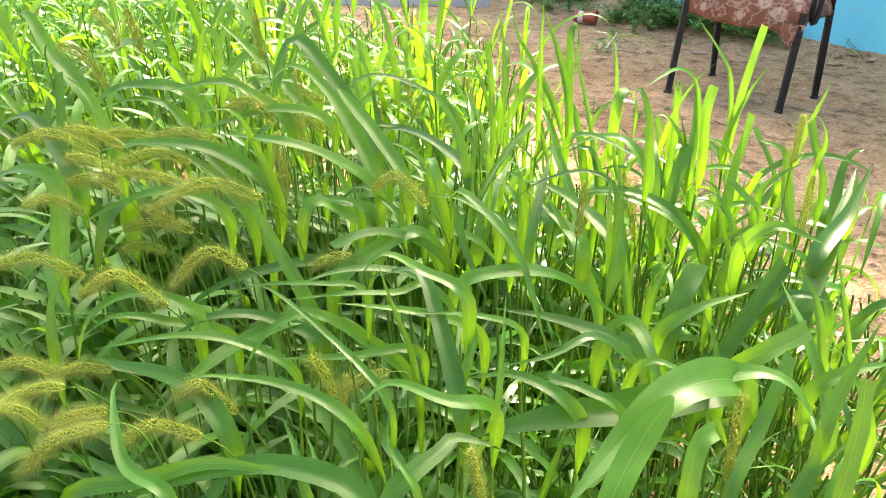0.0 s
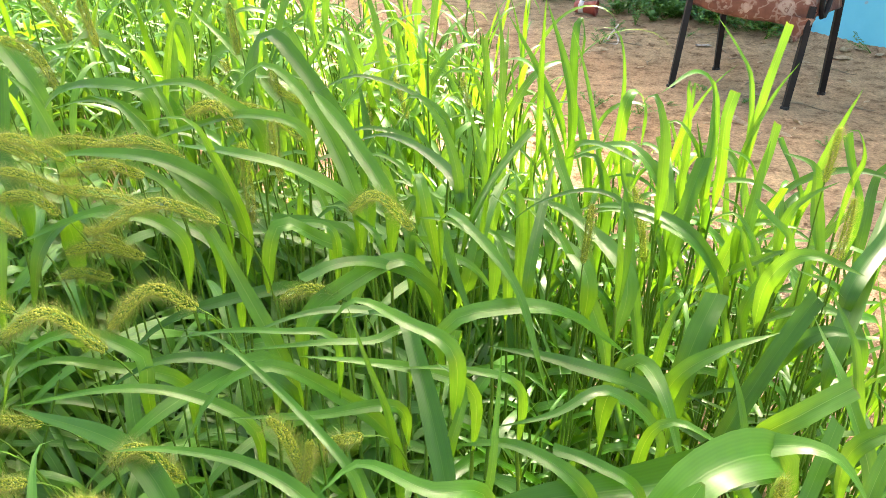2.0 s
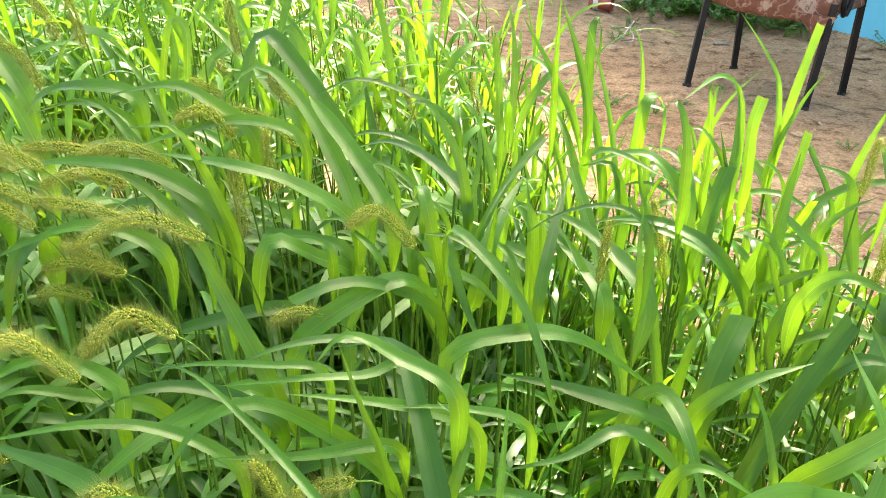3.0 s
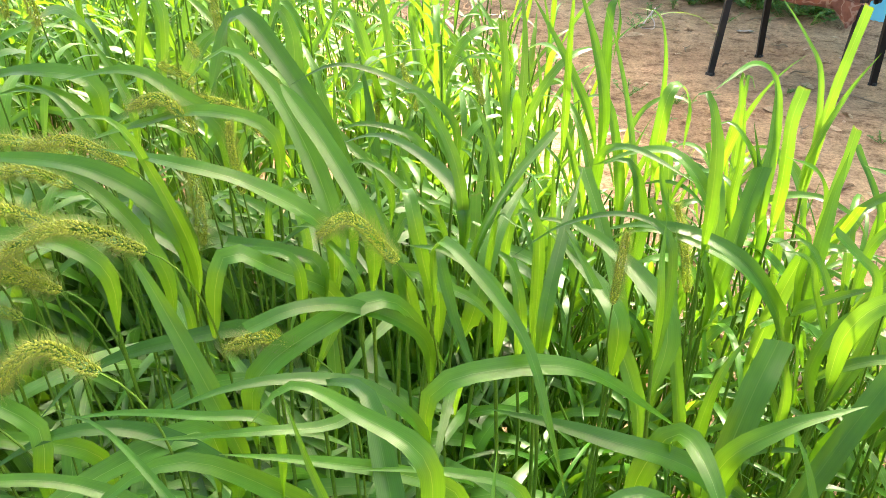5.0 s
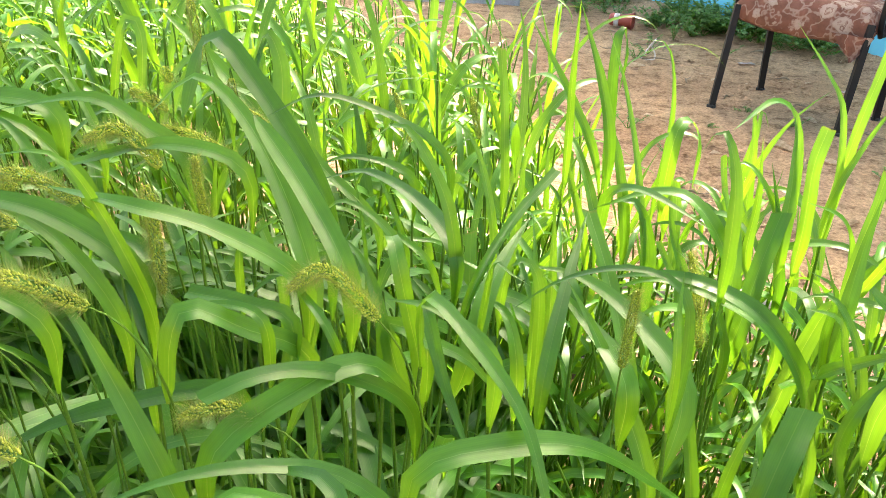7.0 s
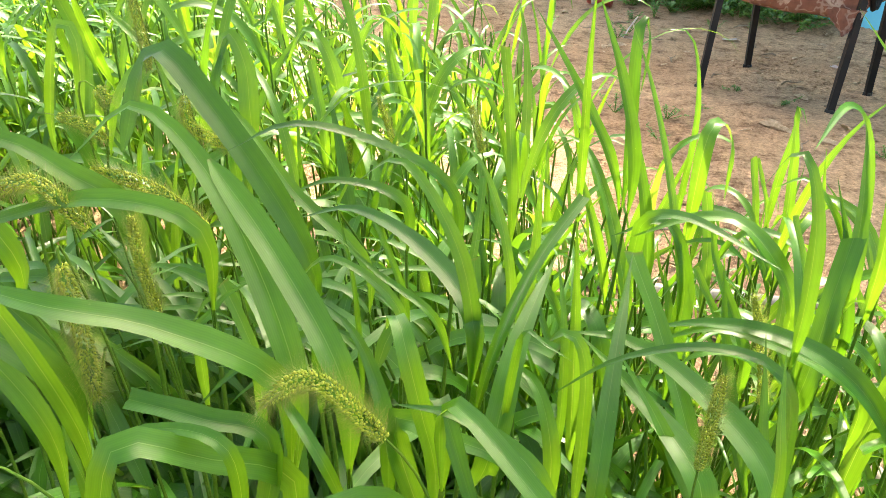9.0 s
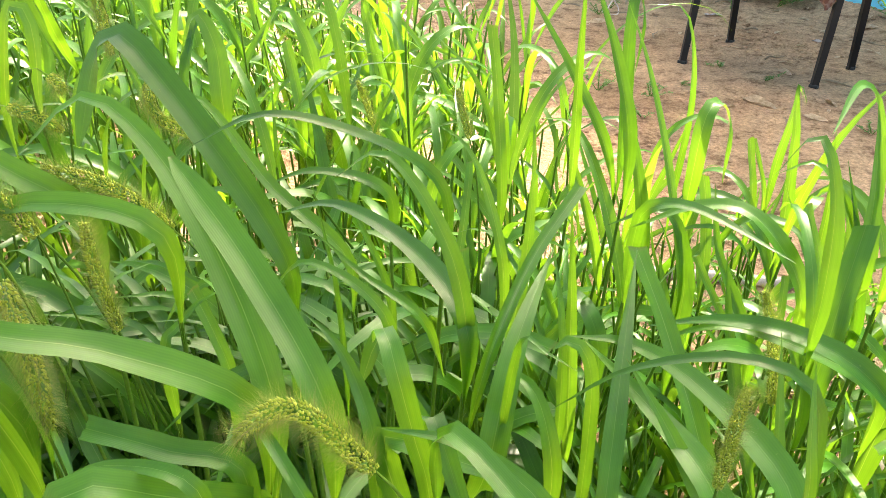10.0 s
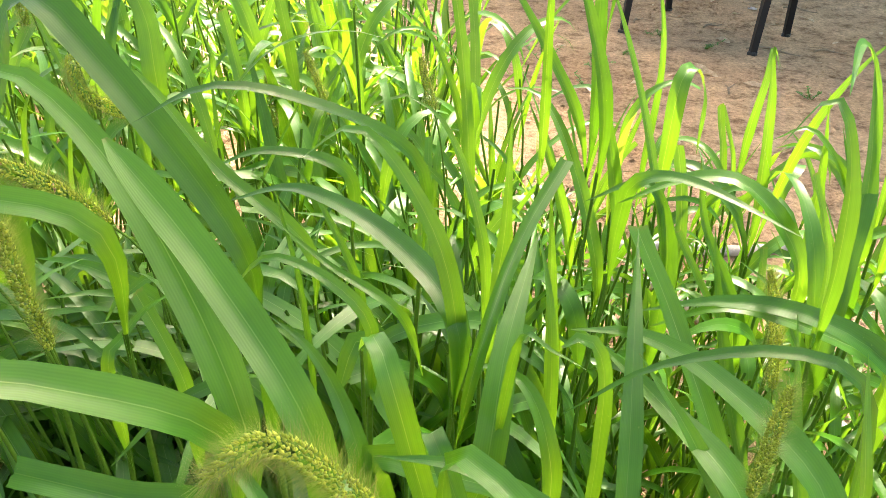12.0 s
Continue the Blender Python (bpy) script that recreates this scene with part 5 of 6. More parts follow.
foxtail((-0.279, 1.3, 0.704), (-0.258, 1.3, 0.696), (-0.241, 1.3, 0.686))
foxtail((-0.165, 1.1, 0.704), (-0.192, 1.1, 0.733), (-0.223, 1.1, 0.723))
foxtail((-0.122, 1.08, 0.658), (-0.128, 1.08, 0.696), (-0.129, 1.08, 0.723), upright=True)
foxtail((-0.115, 1.16, 0.678), (-0.148, 1.16, 0.705), (-0.188, 1.16, 0.717))
foxtail((-0.03, 1.65, 0.549), (-0.042, 1.65, 0.588), (-0.054, 1.65, 0.622), upright=True)
foxtail((0.199, 1.03, 0.603), (0.2, 1.03, 0.638), (0.201, 1.03, 0.669), upright=True)
foxtail((0.306, 1.2, 0.519), (0.294, 1.2, 0.575), (0.279, 1.2, 0.62), upright=True)
foxtail((0.076, 1.45, 0.63), (0.068, 1.45, 0.658), (0.063, 1.45, 0.679), upright=True)
foxtail((0.465, 1.12, 0.669), (0.466, 1.12, 0.698), (0.467, 1.12, 0.73), upright=True)
foxtail((0.449, 1.02, 0.62), (0.45, 1.02, 0.658), (0.449, 1.02, 0.691), upright=True)
foxtail((0.087, 0.63, 0.569), (0.081, 0.63, 0.596), (0.076, 0.63, 0.619), upright=True)
foxtail((0.291, 0.7, 0.538), (0.289, 0.7, 0.586), (0.287, 0.7, 0.625), upright=True)
foxtail((-0.316, 0.8, 0.543), (-0.349, 0.8, 0.558), (-0.375, 0.8, 0.55))
foxtail((-0.263, 0.8, 0.552), (-0.295, 0.8, 0.554), (-0.322, 0.8, 0.543))
foxtail((-0.283, 0.75, 0.568), (-0.311, 0.75, 0.564), (-0.349, 0.75, 0.543))
foxtail((-0.29, 0.72, 0.545), (-0.306, 0.72, 0.563), (-0.328, 0.72, 0.566))
foxtail((-0.232, 0.72, 0.567), (-0.262, 0.72, 0.561), (-0.286, 0.72, 0.547))
foxtail((-0.212, 0.68, 0.586), (-0.259, 0.68, 0.567), (-0.293, 0.68, 0.531))
foxtail((-0.145, 0.7, 0.56), (-0.185, 0.7, 0.571), (-0.219, 0.7, 0.546))
foxtail((-0.316, 0.88, 0.608), (-0.364, 0.88, 0.628), (-0.407, 0.88, 0.617))
foxtail((-0.356, 0.98, 0.631), (-0.391, 0.98, 0.65), (-0.425, 0.98, 0.639))
foxtail((-0.367, 1.06, 0.675), (-0.42, 1.06, 0.698), (-0.47, 1.06, 0.682))
foxtail((-0.03, 0.74, 0.602), (-0.032, 0.74, 0.581), (-0.038, 0.74, 0.558), upright=True)
foxtail((-0.19, 1.35, 0.71), (-0.186, 1.35, 0.682), (-0.153, 1.35, 0.662))
foxtail((-0.243, 1.3, 0.729), (-0.237, 1.3, 0.723), (-0.234, 1.3, 0.716))
foxtail((-0.106, 1.75, 0.492), (-0.108, 1.75, 0.532), (-0.114, 1.75, 0.56), upright=True)


# ---- chair ----
def make_chair():
    cx, cy = 1.39, 4.02
    ch = empty("chair", cx, cy, 0, label="old black steel chair with torn brown floral cloth seat", category="chair")
    at = lambda x, y, z: Vector((x - cx, y - cy, z))
    back = Vector((0.65, 0.76, 0))
    feet = {"a": (1.032, 4.007, 1), "c": (1.455, 3.695, 1), "b": (1.342, 4.372, -1), "d": (1.726, 3.988, -1)}
    tops = {}
    for key, (x, y, s) in feet.items():
        g = ground_height(x, y)
        lo = at(x, y, g - 0.004)
        hi = at(x, y, 0.43) + back * 0.055 * s
        tops[key] = hi
        bm = bmesh.new()
        tube_bm(bm, [lo, lo.lerp(hi, 0.5), hi], 0.0185, 4)
        es = [e for e in bm.edges if abs((e.verts[0].co - e.verts[1].co).normalized().z) > 0.8]
        bmesh.ops.bevel(bm, geom=es, offset=0.004, segments=2, affect="EDGES", profile=0.5)
        leg = part("leg", bm, BLACK, ch, smooth=False)
        bm = bmesh.new()
        box_bm(bm, (0.032, 0.032, 0.018), Matrix.Translation(lo + Vector((0, 0, 0.008))) @ pose(0, 0, 0, 0, 0, 49), 0.004)
        part("foot_cap", bm, DARK, leg)
    a, b, c, d = (tops[k] for k in "abcd")
    # rails under the seat
    for p, q in ((a, c), (b, d), (a, b), (c, d)):
        bm = bmesh.new()
        lift = Vector((0, 0, -0.028)) + (back * 0.03 if p is a and q is c else Vector())
        tube_bm(bm, [p + lift, q + lift], 0.011, 8)
        part("seat_rail", bm, BLACK, ch)
    # padded seat with soft corners and a sagging underside
    bm = bmesh.new()
    n = 24
    grid = {}
    for j in range(n + 1):
        for i in range(n + 1):
            u, v = i / n, j / n
            base = (a * (1 - u) + c * u) * (1 - v) + (b * (1 - u) + d * u) * v
            edge = min(u, 1 - u, v, 1 - v)
            soft = 1 - max(0.0, 1 - edge / 0.10) ** 2
            top = 0.005 + 0.055 * soft + 0.004 * noise.noise((u * 6, v * 6, 1))
            low = -0.050 - 0.026 * math.sin(math.pi * u) ** 0.6 * (0.6 + 0.4 * (1 - v)) - 0.012 * noise.noise((u * 5, v * 5, 7)) + 0.02 * (1 - soft)
            if v < 0.12:
                low -= 0.012 + 0.012 * u
            out = (base - (a + b + c + d) / 4) * 0.05
            grid[i, j, 0] = bm.verts.new(base + out + Vector((0, 0, low)))
            grid[i, j, 1] = bm.verts.new(base + out * (0.4 if edge == 0 else 1) + Vector((0, 0, top)))
    for j in range(n):
        for i in range(n):
            bm.faces.new((grid[i, j, 1], grid[i + 1, j, 1], grid[i + 1, j + 1, 1], grid[i, j + 1, 1]))
            bm.faces.new((grid[i, j, 0], grid[i, j + 1, 0], grid[i + 1, j + 1, 0], grid[i + 1, j, 0]))
    for i in range(n):
        for e in (((i, 0), (i + 1, 0)), ((i + 1, n), (i, n)), ((0, i + 1), (0, i)), ((n, i), (n, i + 1))):
            p, q = e
            bm.faces.new((grid[(*p, 0)], grid[(*q, 0)], grid[(*q, 1)], grid[(*p, 1)]))
    bmesh.ops.recalc_face_normals(bm, faces=bm.faces)
    seat = part("seat", bm, CLOTH, ch, "brown floral cloth pad, frayed underneath")
    # the corner of the cover that has come loose and hangs down
    bm = bmesh.new()
    rows = 9
    ring = []
    u_dir = (c - a).normalized()
    origin = c - u_dir * 0.105 + Vector((0, 0, -0.045)) - back * 0.022
    for j in range(rows):
        s = j / (rows - 1)
        half = 0.118 * (1 - s) ** 0.85 + 0.004
        mid = origin + u_dir * (0.055 + 0.018 * s) + Vector((0, 0, -0.100 * s))
        row = []
        for i in range(9):
            w = i / 8 * 2 - 1
            q = mid + u_dir * (half * w * 0.62) - back * (0.010 * math.sin(w * 5 + s * 3) + 0.012 * (1 - w * w))
            row.append((bm.verts.new(q), bm.verts.new(q + back * 0.004)))
        ring.append(row)
    for r0, r1 in zip(ring, ring[1:]):
        for i in range(8):
            bm.faces.new((r0[i][0], r0[i + 1][0], r1[i + 1][0], r1[i][0]))
            bm.faces.new((r0[i][1], r1[i][1], r1[i + 1][1], r0[i + 1][1]))
        bm.faces.new((r0[0][0], r1[0][0], r1[0][1], r0[0][1]))
        bm.faces.new((r0[8][0], r0[8][1], r1[8][1], r1[8][0]))
    bmesh.ops.recalc_face_normals(bm, faces=bm.faces)
    part("loose_corner", bm, CLOTH, seat, "hanging torn corner of the cloth cover")
    # arms: bent tubes that loop under the side rail, and the back
    for p, q in ((a, b), (c, d)):
        bm = bmesh.new()
        side = (c - a).normalized() * (0.022 if p is c else -0.022)
        k = (q - p)
        line = spline([p + side + k * 0.10 + Vector((0, 0, 0.22)), p + side + k * 0.10 + Vector((0, 0, 0.02)), p + side + k * 0.22 + Vector((0, 0, -0.052)),
                       p + side + k * 0.36 + Vector((0, 0, 0.01)), p + side + k * 0.40 + Vector((0, 0, 0.22))], 20)
        tube_bm(bm, line, 0.011, 8)
        part("arm_bracket", bm, BLACK, ch)
        bm = bmesh.new()
        line = spline([p + side + k * 0.02 + Vector((0, 0, 0.215)), p + side + k * 0.5 + Vector((0, 0, 0.225)), p + side + k * 1.05 + Vector((0, 0, 0.22))], 12)
        tube_bm(bm, line, 0.016, 8)
        part("armrest", bm, BLACK, ch)
        bm = bmesh.new()
        tube_bm(bm, [q, q + back * 0.03 + Vector((0, 0, 0.25)), q + back * 0.09 + Vector((0, 0, 0.46))], 0.014, 8)
        part("back_post", bm, BLACK, ch)
    bm = bmesh.new()
    mid = (b + d) / 2 + back * 0.07 + Vector((0, 0, 0.34))
    box_bm(bm, ((d - b).length * 0.96, 0.035, 0.22), Matrix.Translation(mid) @ pose(0, 0, 0, -12, 0, -44), 0.014)
    part("backrest", bm, CLOTH, ch)


make_chair()


# ---- weeds along the wall ----
def small_leaf(heap, at, az, length, width, tilt, rnd):
    d = Vector((math.cos(az), math.sin(az), 0))
    tip = at + d * length * math.cos(tilt) + Vector((0, 0, length * math.sin(tilt)))
    mid = at.lerp(tip, 0.5) + Vector((0, 0, length * 0.14))
    side = Vector((-d.y, d.x, rnd.uniform(-0.4, 0.4))).normalized() * width / 2
    q1, q2 = at.lerp(mid, 0.55), mid.lerp(tip, 0.45)
    v = [at, q1 + side, mid + side * 0.9, q2 + side * 0.55, tip, q2 - side * 0.55, mid - side * 0.9, q1 - side, q1 - Vector((0, 0, width * 0.12)), mid - Vector((0, 0, width * 0.15))]
    f = [(0, 8, 1), (1, 8, 9, 2), (2, 9, 3), (3, 9, 4), (0, 7, 8), (7, 6, 9, 8), (6, 5, 9), (5, 4, 9)]
    uv = [(0.5, 0), (1, .3), (1, .5), (0.8, .75), (0.5, 0.9), (0.2, .75), (0, .5), (0, .3), (0.5, .3), (0.5, .5)]
    heap.add(v, f, uv)


def weed_pieces(heap, stems, x, y, size, rnd, grain=0.042):
    g = Vector((x, y, ground_height(x, y) - 0.004))
    for _ in range(rnd.randint(3, 6)):
        az = rnd.uniform(0, 6.28)
        lean = Vector((math.cos(az), math.sin(az), 0)) * size * rnd.uniform(0.3, 1.3)
        top = g + lean + Vector((0, 0, size * rnd.uniform(0.25, 0.9)))
        pts = [g.lerp(top, s) + Vector((0, 0, 0.15 * size * s * (1 - s))) for s in (0, 0.33, 0.66, 1)]
        stems.add(*stem_pieces(pts, 0.0022, 0.001, 4))
        for s in (0.35, 0.5, 0.62, 0.72, 0.82, 0.9, 0.97):
            for _k in range(3):
                small_leaf(heap, g.lerp(top, s), rnd.uniform(0, 6.28), rnd.uniform(0.4, 1.0) * grain, rnd.uniform(0.18, 0.5) * grain, rnd.uniform(-0.3, 0.7), rnd)


def make_weeds():
    rnd = random.Random(21)
    heap, stems = Heap(), Heap()
    n = 0
    while n < 310:
        s = rnd.uniform(0.25, 1.0)
        along = 2.75 + 5.2 * rnd.random()
        off = abs(rnd.gauss(0.0, 0.26)) + 0.04
        if along < 3.4 and off > 0.25:
            continue
        if noise.noise((along * 2.1, off * 2.0, 5)) < -0.15:
            continue
        p = WALL_A + WALL_DIR * along + WALL_N * off
        weed_pieces(heap, stems, p.x, p.y, 0.10 + 0.12 * s * max(0.3, 1 - off), rnd)
        n += 1
    ob = mesh_part("weeds", heap.v, heap.f, WEED, None, "", heap.uv)
    tagged(ob, "low leafy green weeds along the foot of the wall", "weeds", kind="stuff")
    ob = mesh_part("weed_stems", stems.v, stems.f, STEM, None, "", stems.uv)
    tagged(ob, "thin green stems of low weeds by the wall", "weeds", kind="stuff")
    for x, y, size in ((2.27, 4.72, 0.10), (2.02, 5.14, 0.11), (0.9, 4.99, 0.09), (0.82, 4.86, 0.06), (1.30, 3.78, 0.045), (1.17, 3.95, 0.04), (1.92, 5.28, 0.12),
                       (0.62, 3.62, 0.06), (0.8, 3.55, 0.05), (1.36, 5.1, 0.08), (1.55, 5.05, 0.07), (0.98, 5.35, 0.06), (0.72, 3.3, 0.05), (0.95, 3.7, 0.035), (1.45, 3.2, 0.04)):
        h, st = Heap(), Heap()
        weed_pieces(h, st, 0, 0, size * 1.2, rnd, 0.012 + 0.13 * size)
        g = ground_height(x, y)
        w = empty("weed", x, y, g - ground_height(0, 0), label="small green weed sprouting from bare earth", category="weed", group="weeds in the yard")
        mesh_part("leaves", h.v, h.f, WEED, w, "", h.uv)
        mesh_part("stems", st.v, st.f, STEM, w, "", st.uv)


make_weeds()


# ---- an unseen tree above the view, added to shade the near part of the patch ----
BARK = plain_material("bark", (0.09, 0.07, 0.05), (0.20, 0.16, 0.12), 9, 0.9, 0.01)
TREE_LEAF = leaf_material("tree_leaf", (0.03, 0.09, 0.015), (0.06, 0.14, 0.02), (0.09, 0.15, 0.03), (2.4, 2.0, 1.0), 0.3)


def make_shade_tree():
    rnd = random.Random(63)
    foot = Vector((2.55, 2.05, 0.0))
    tr = empty("tree", foot.x, foot.y, ground_height(foot.x, foot.y), label="unseen leafy tree with a brown trunk in bare earth, added for its shade", category="tree")
    bm = bmesh.new()
    fork = Vector((-0.35, 0.15, 2.5))
    tube_bm(bm, spline([(0, 0, -0.05), (-0.02, 0.02, 0.6), (-0.16, 0.06, 1.6), fork], 14), [0.15 - 0.005 * i for i in range(14)], 12)
    part("trunk", bm, BARK, tr)
    crown, clumps = Heap(), []
    shade_clump = lambda x, y: clumps.append((x, y))
    for k in range(15):
        x, y = (rnd.uniform(0.3, 1.5), rnd.uniform(2.5, 3.8)) if k < 11 else (rnd.uniform(1.9, 2.9), rnd.uniform(3.2, 5.6))
        end = Vector((x, y, rnd.uniform(3.3, 4.3))) - foot
        mid = fork.lerp(end, 0.5) + Vector((0, 0, 0.25))
        bm = bmesh.new()
        line = spline([fork, mid, end], 9)
        tube_bm(bm, line, [0.06 - 0.006 * i for i in range(9)], 7)
        part("limb", bm, BARK, tr)
    # clumps are set by the spots on the grass and yard they must shade
    for c in range(125):
        x, y = rnd.uniform(0.1, 2.1), rnd.uniform(2.6, 4.05)
        if noise.noise((x * 2.3, y * 2.3, 4)) < -0.42 or (x > 1.9 and rnd.random() < 0.6) or (y < 3.35 and rnd.random() < 0.5):
            continue
        shade_clump(x, y)
    for c in range(90):
        shade_clump(rnd.uniform(2.0, 3.1), rnd.uniform(4.4, 6.1))
    for c in range(34):
        shade_clump(rnd.uniform(0.75, 1.35), rnd.uniform(3.35, 4.0))
    for c in range(14):
        shade_clump(rnd.uniform(-0.1, 0.95), rnd.uniform(3.9, 4.6))
    # leaves of each clump, hung loose where the shade is needed
    for x, y in clumps:
        at = Vector((x, y, 3.75 + 0.4 * noise.noise((x, y, 1)) + rnd.gauss(0, 0.2))) - foot
        for _ in range(22):
            q = at + Vector((rnd.gauss(0, 0.13), rnd.gauss(0, 0.13), rnd.gauss(0, 0.09)))
            small_leaf(crown, q, rnd.uniform(0, 6.28), rnd.uniform(0.07, 0.12), rnd.uniform(0.03, 0.055), rnd.uniform(-0.7, 0.3), rnd)
    mesh_part("crown", crown.v, crown.f, TREE_LEAF, tr, "", crown.uv)


make_shade_tree()


# ---- things on the ground ----
def dry_leaf(x, y, size, turn, curl=0.5):
    size *= 0.72
    bm = bmesh.new()
    n = 8
    rows = []
    for i in range(n + 1):
        s = i / n
        w = size * (0.15 + 0.13 * ((size * 977) % 1.0)) * math.sin(math.pi * min(1, s * 0.93 + 0.05)) ** 0.8
        z = size * (0.03 + 0.16 * curl * abs(s - 0.5) ** 1.5 + 0.04 * curl * math.sin(5.2 * s + size * 90))
        row = []
        for k in range(5):
            u = k / 4 * 2 - 1
            row.append(bm.verts.new((size * (s - 0.5), w * u, z + (u * (0.5 if size > 0.06 else -0.4) + abs(u) ** 1.5 * 1.1) * w * curl * math.sin(2.4 * s + 0.4) + size * 0.02 * math.sin(s * 11 + u * 5))))
        rows.append(row)
    for r0, r1 in zip(rows, rows[1:]):
        for k in range(4):
            bm.faces.new((r0[k], r0[k + 1], r1[k + 1], r1[k]))
    bmesh.ops.solidify(bm, geom=bm.faces[:], thickness=0.0012)
    ob = part("dry_leaf", bm, DRY_LEAF)
    ob.matrix_world = pose(x, y, ground_height(x, y) - size * 0.02, 0, 0, turn)
    tagged(ob, "curled brown dry leaf lying on bare earth", "leaf", "fallen leaves")


def twig(x, y, length, turn, bent=0.1):
    bm = bmesh.new()
    pts = [Vector((length * (s - 0.5), bent * length * math.sin(3.1 * s), 0.004 + 0.006 * math.sin(6 * s))) for s in (0, 0.2, 0.4, 0.6, 0.8, 1)]
    tube_bm(bm, pts, [0.004, 0.0042, 0.0038, 0.003, 0.0026, 0.0018], 6)
    tube_bm(bm, [pts[3], pts[3] + Vector((0.10 * length, 0.14 * length, 0.004))], [0.0024, 0.0012], 5)
    ob = part("twig", bm, TWIG)
    ob.matrix_world = pose(x, y, ground_height(x, y) + 0.002, 0, 0, turn)
    tagged(ob, "thin dry brown twig lying on earth", "twig", "fallen twigs")


for row in ((0.79, 4.68, 0.15, 15, 0.5), (0.72, 4.62, 0.12, 70, 0.6), (0.95, 4.33, 0.07, 40, 0.4), (2.16, 4.80, 0.14, 30, 0.8), (2.24, 4.78, 0.12, -30, 0.5), (2.12, 4.70, 0.16, -15, 0.4),
            (2.30, 4.66, 0.13, 10, 0.4), (1.17, 3.50, 0.13, -35, 0.9), (1.06, 3.44, 0.07, 20, 0.5), (1.44, 3.50, 0.10, 100, 0.7), (1.42, 3.90, 0.10, -60, 0.6), (1.19, 2.80, 0.08, 40, 0.5),
            (0.85, 2.70, 0.09, 5, 0.6), (0.80, 2.76, 0.06, 70, 0.5), (1.32, 3.34, 0.12, -40, 0.4), (1.75, 4.15, 0.08, 20, 0.3), (1.35, 4.25, 0.07, -20, 0.3), (1.62, 4.55, 0.08, 50, 0.4),
            (1.88, 4.62, 0.09, 10, 0.4), (1.95, 5.05, 0.09, 80, 0.6), (1.45, 2.95, 0.07, 10, 0.3), (1.6, 3.3, 0.06, -50, 0.4), (1.02, 2.62, 0.06, 120, 0.5), (0.98, 2.1, 0.07, 15, 0.5), (0.95, 2.0, 0.06, 80, 0.4),
            (0.88, 2.32, 0.05, 30, 0.5), (0.66, 2.45, 0.06, 150, 0.4), (0.42, 2.4, 0.10, 25, 0.3), (0.36, 2.36, 0.09, -50, 0.4), (0.6, 1.6, 0.06, 60, 0.5), (1.9, 3.9, 0.07, 35, 0.4), (1.12, 4.6, 0.06, -10, 0.4),
            (1.20, 3.46, 0.09, -35, 0.8), (0.89, 2.73, 0.09, 10, 0.6), (0.88, 2.84, 0.06, 60, 0.5), (1.19, 2.81, 0.07, 35, 0.7), (1.47, 4.06, 0.06, 20, 0.4), (1.68, 3.62, 0.05, -10, 0.4), (1.40, 3.42, 0.05, 70, 0.6), (1.24, 2.75, 0.05, 100, 0.5), (0.80, 2.43, 0.06, -20, 0.5), (1.51, 3.20, 0.06, 15, 0.5)):
    dry_leaf(*row)
for row in ((0.98, 4.83, 0.26, -8), (1.02, 4.45, 0.14, 70), (1.55, 3.72, 0.20, -25, 0.2), (0.58, 2.57, 0.16, 20, 0.15), (1.45, 4.10, 0.12, 30), (1.15, 4.18, 0.10, 50), (1.6, 5.2, 0.2, 15), (1.8, 3.75, 0.13, -5),
            (1.22, 3.30, 0.12, 60), (1.98, 4.4, 0.15, -30), (0.75, 2.95, 0.1, 10), (1.3, 2.6, 0.11, -15), (0.55, 1.8, 0.12, 100), (0.9, 5.2, 0.15, 35)):
    twig(*row)


litter = random.Random(77)
for _ in range(46):
    lx, ly = litter.uniform(0.55, 2.5), litter.uniform(2.3, 5.6)
    if (Vector((lx, ly)) - WALL_A).dot(WALL_N) < 0.2:
        continue
    if litter.random() < 0.65:
        dry_leaf(lx, ly, litter.uniform(0.03, 0.075), litter.uniform(0, 360), litter.uniform(0.3, 0.9))
    else:
        twig(lx, ly, litter.uniform(0.06, 0.16), litter.uniform(0, 180), litter.uniform(-0.15, 0.15))


def make_clods():
    """Crumbs of earth and small stones, over the whole yard."""
    rnd = random.Random(5)
    v, f = [], []
    for _ in range(14000):
        x, y = rnd.uniform(0.2, 2.6), rnd.uniform(1.4, 6.2)
        if (Vector((x, y)) - WALL_A).dot(WALL_N) < 0.03 or noise.noise((x * 2.3, y * 2.3, 12)) < -0.12:
            continue
        r = 0.002 + 0.011 * rnd.random() ** 4
        z = ground_height(x, y) + r * 0.05
        q = len(v)
        pts = [(1, 0, 0), (-1, 0, 0), (0, 1, 0), (0, -1, 0), (0, 0, 1), (0, 0, -1)]
        for px, py, pz in pts:
            j = rnd.uniform(0.6, 1.2)
            v.append((x + px * r * j + rnd.gauss(0, r * 0.2), y + py * r * j + rnd.gauss(0, r * 0.2), z + pz * r * j * 0.7))
        f.extend([(q, q + 2, q + 4), (q + 2, q + 1, q + 4), (q + 1, q + 3, q + 4), (q + 3, q, q + 4), (q + 2, q, q + 5), (q + 1, q + 2, q + 5), (q + 3, q + 1, q + 5), (q, q + 3, q + 5)])
    ob = mesh_part("earth_crumbs", v, f, SOIL)
    tagged(ob, "loose crumbs of brown earth strewn over the yard", "soil", kind="stuff")


make_clods()


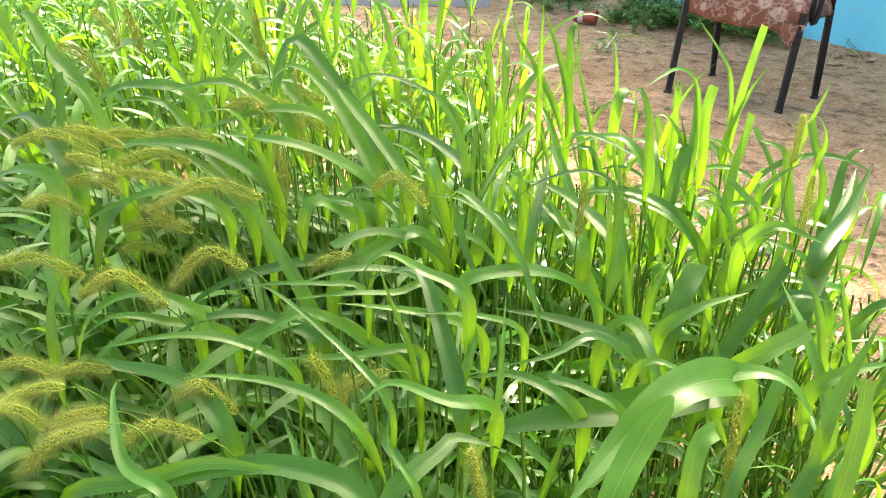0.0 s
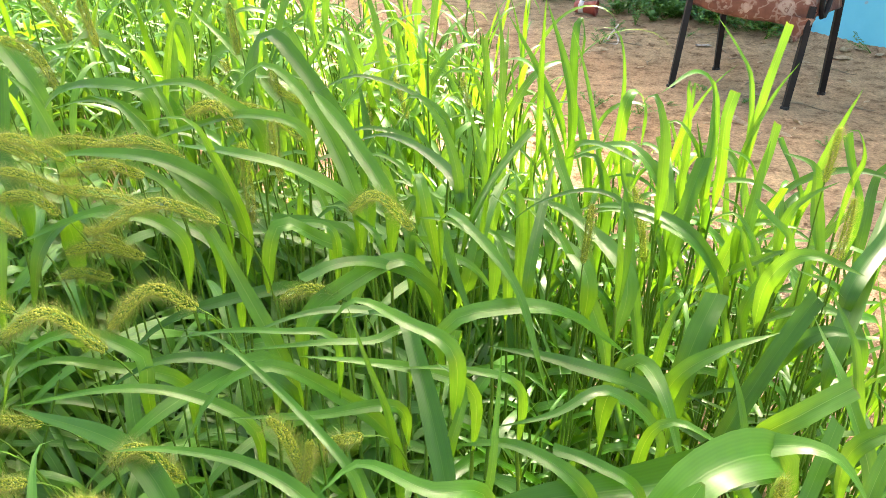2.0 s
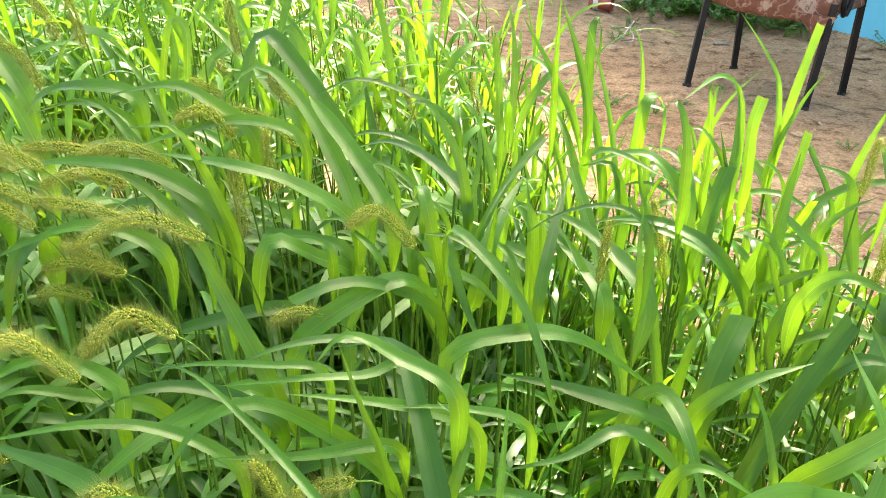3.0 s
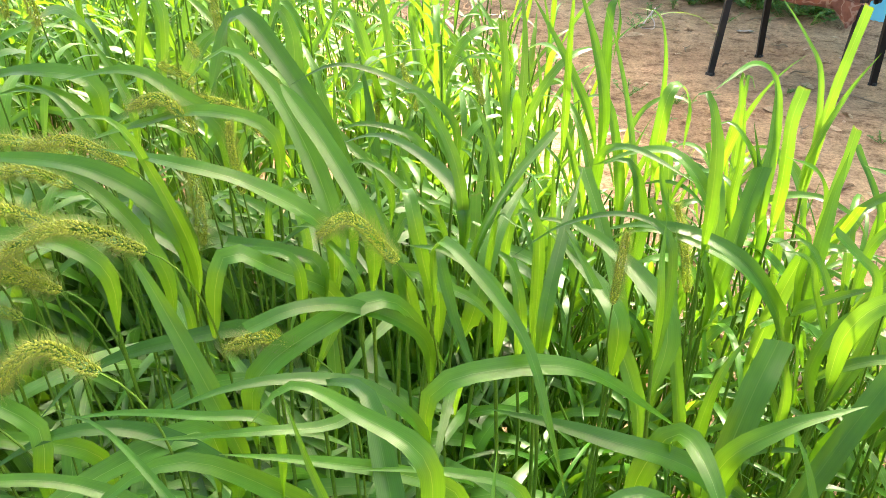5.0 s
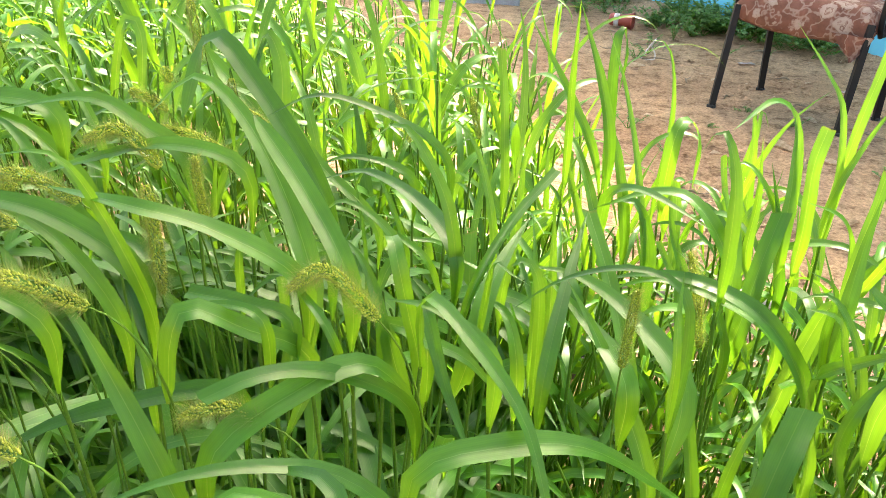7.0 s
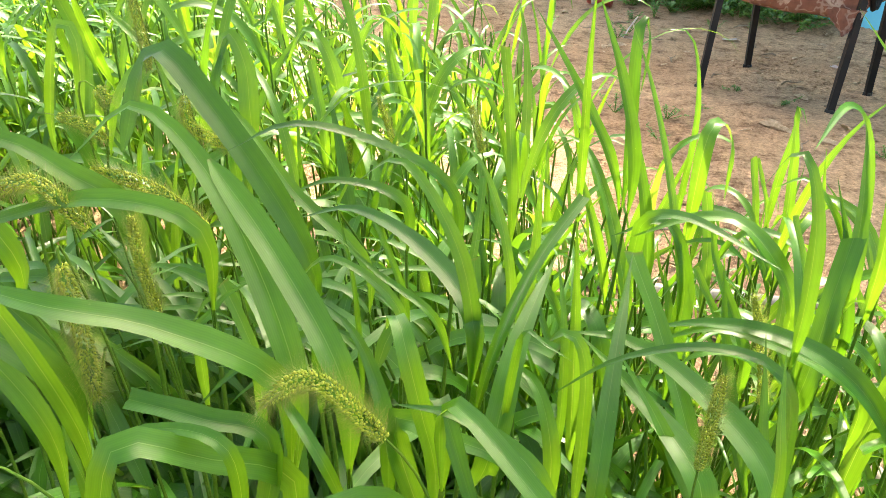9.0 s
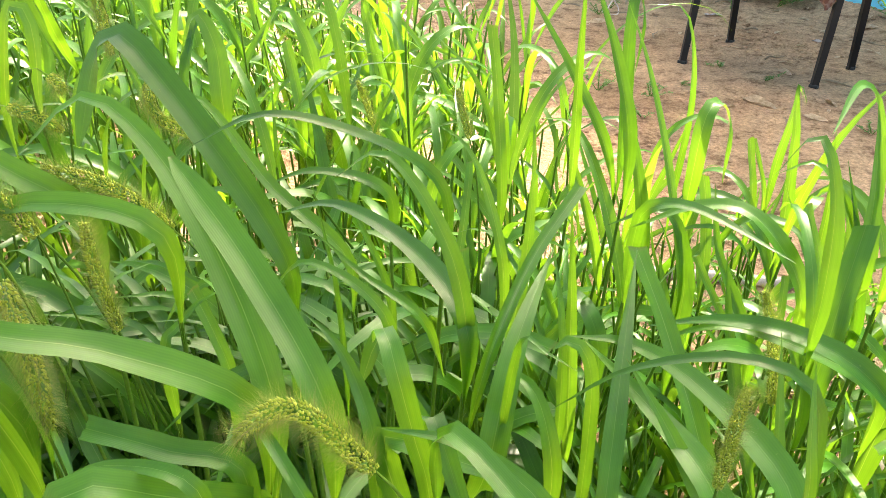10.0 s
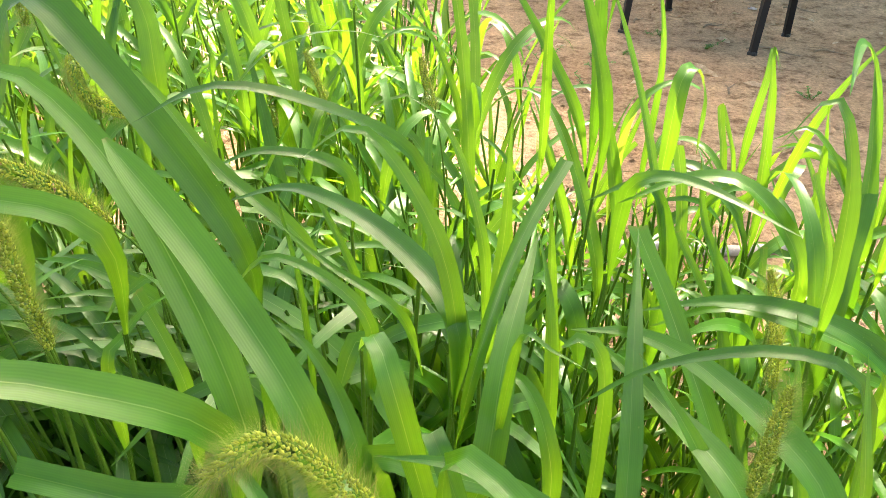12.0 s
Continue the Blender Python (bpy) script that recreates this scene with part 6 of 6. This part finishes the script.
def make_hose():
    bm = bmesh.new()
    line = spline([(0.97, 2.27, 0.013), (0.83, 2.235, 0.014), (0.59, 2.25, 0.013), (0.35, 2.27, 0.013), (0.18, 2.24, 0.013), (0.14, 2.17, 0.013), (0.28, 2.12, 0.014),
                   (0.50, 2.12, 0.013), (0.60, 2.08, 0.014), (0.645, 1.95, 0.013), (0.70, 1.84, 0.013), (0.745, 1.73, 0.014), (0.80, 1.55, 0.013)], 120)
    line = [Vector((p.x, p.y, ground_height(p.x, p.y) + 0.011)) for p in line]
    tube_bm(bm, line, 0.0125, 10)
    ob = part("garden_hose", bm, HOSE)
    tagged(ob, "pale whitish garden hose lying slack on earth", "hose")


make_hose()


def make_pot():
    p = empty("pot", 0.84, 5.72, ground_height(0.84, 5.72) + 0.048, label="red pot with a pale printed band, lying on its side", category="pot")
    turn = pose(0, 0, 0, 0, 0, -20) @ pose(0, 0, 0, 0, 90, 0)

    def lathe(profile, mat, name, label=""):
        bm = bmesh.new()
        rings = []
        for r, z in profile:
            rings.append([bm.verts.new(turn @ Vector((r * math.cos(k * math.pi / 10), r * math.sin(k * math.pi / 10), z))) for k in range(20)])
        for r0, r1 in zip(rings, rings[1:]):
            for k in range(20):
                bm.faces.new((r0[k], r0[(k + 1) % 20], r1[(k + 1) % 20], r1[k]))
        return part(name, bm, mat, p, label)

    lathe([(0.001, -0.075), (0.034, -0.075), (0.040, -0.06), (0.036, 0.0), (0.040, 0.03), (0.052, 0.07), (0.049, 0.07), (0.036, 0.03), (0.032, -0.06), (0.001, -0.07)], RED, "body")
    lathe([(0.0395, -0.045), (0.0405, -0.044), (0.0385, -0.012), (0.0378, -0.012)], PALE, "printed_band", "pale pink printed band")
    lathe([(0.050, 0.066), (0.056, 0.068), (0.056, 0.075), (0.049, 0.074)], RED, "rim")


make_pot()


def make_scraps():
    bm = bmesh.new()
    line = spline([(-0.05, 0.0, 0.02), (-0.02, 0.02, 0.004), (0.03, 0.0, 0.004), (0.045, 0.03, 0.03), (0.02, 0.03, 0.07), (0.035, 0.02, 0.11), (0.0, 0.02, 0.06), (-0.03, -0.01, 0.03)], 40)
    tube_bm(bm, line, 0.0035, 6)
    ob = part("plastic_strip", bm, PALE)
    ob.matrix_world = pose(0.88, 4.84, ground_height(0.88, 4.84), 0, 0, 10)
    tagged(ob, "curled strip of whitish plastic lying on earth", "litter")
    for x, y, w, d, turn, mat, label in ((1.40, 4.86, 0.09, 0.03, 5, PALE, "flat pale scrap of foil on bare earth"), (1.745, 4.38, 0.045, 0.035, 40, PALE, "small crumpled pink and white wrapper on earth")):
        bm = bmesh.new()
        n = 5
        vs = [[bm.verts.new((w * (i / n - 0.5), d * (j / n - 0.5), 0.004 + 0.008 * noise.noise((i * 1.3 + x, j * 1.7, 3)))) for i in range(n + 1)] for j in range(n + 1)]
        for j in range(n):
            for i in range(n):
                bm.faces.new((vs[j][i], vs[j][i + 1], vs[j + 1][i + 1], vs[j + 1][i]))
        bmesh.ops.solidify(bm, geom=bm.faces[:], thickness=0.001)
        ob = part("wrapper", bm, mat)
        ob.matrix_world = pose(x, y, ground_height(x, y) + 0.004, 0, 0, turn)
        tagged(ob, label, "litter")
    # a small dark plastic tub half hidden among the stems
    bm = bmesh.new()
    rings = []
    for r, z in ((0.001, 0.0), (0.034, 0.0), (0.038, 0.006), (0.044, 0.06), (0.046, 0.062), (0.043, 0.062), (0.036, 0.01), (0.001, 0.008)):
        rings.append([bm.verts.new((r * math.cos(k * math.pi / 9), r * math.sin(k * math.pi / 9), z)) for k in range(18)])
    for r0, r1 in zip(rings, rings[1:]):
        for k in range(18):
            bm.faces.new((r0[k], r0[(k + 1) % 18], r1[(k + 1) % 18], r1[k]))
    ob = part("plastic_tub", bm, DARK)
    ob.matrix_world = pose(0.27, 1.90, ground_height(0.27, 1.90), 4, 3, 0)
    tagged(ob, "small black plastic tub standing among grass stems", "tub")
    # a low concrete kerb beyond the grass
    bm = bmesh.new()
    box_bm(bm, (1.5, 0.22, 0.14), Matrix.Translation((0, 0, 0.03)), 0.015)
    ob = part("kerb", bm, CONCRETE)
    ob.matrix_world = pose(-0.55, 6.35, 0, 0, 0, 4)
    tagged(ob, "low grey concrete kerb beyond the grass", "kerb", kind="structure")


make_scraps()
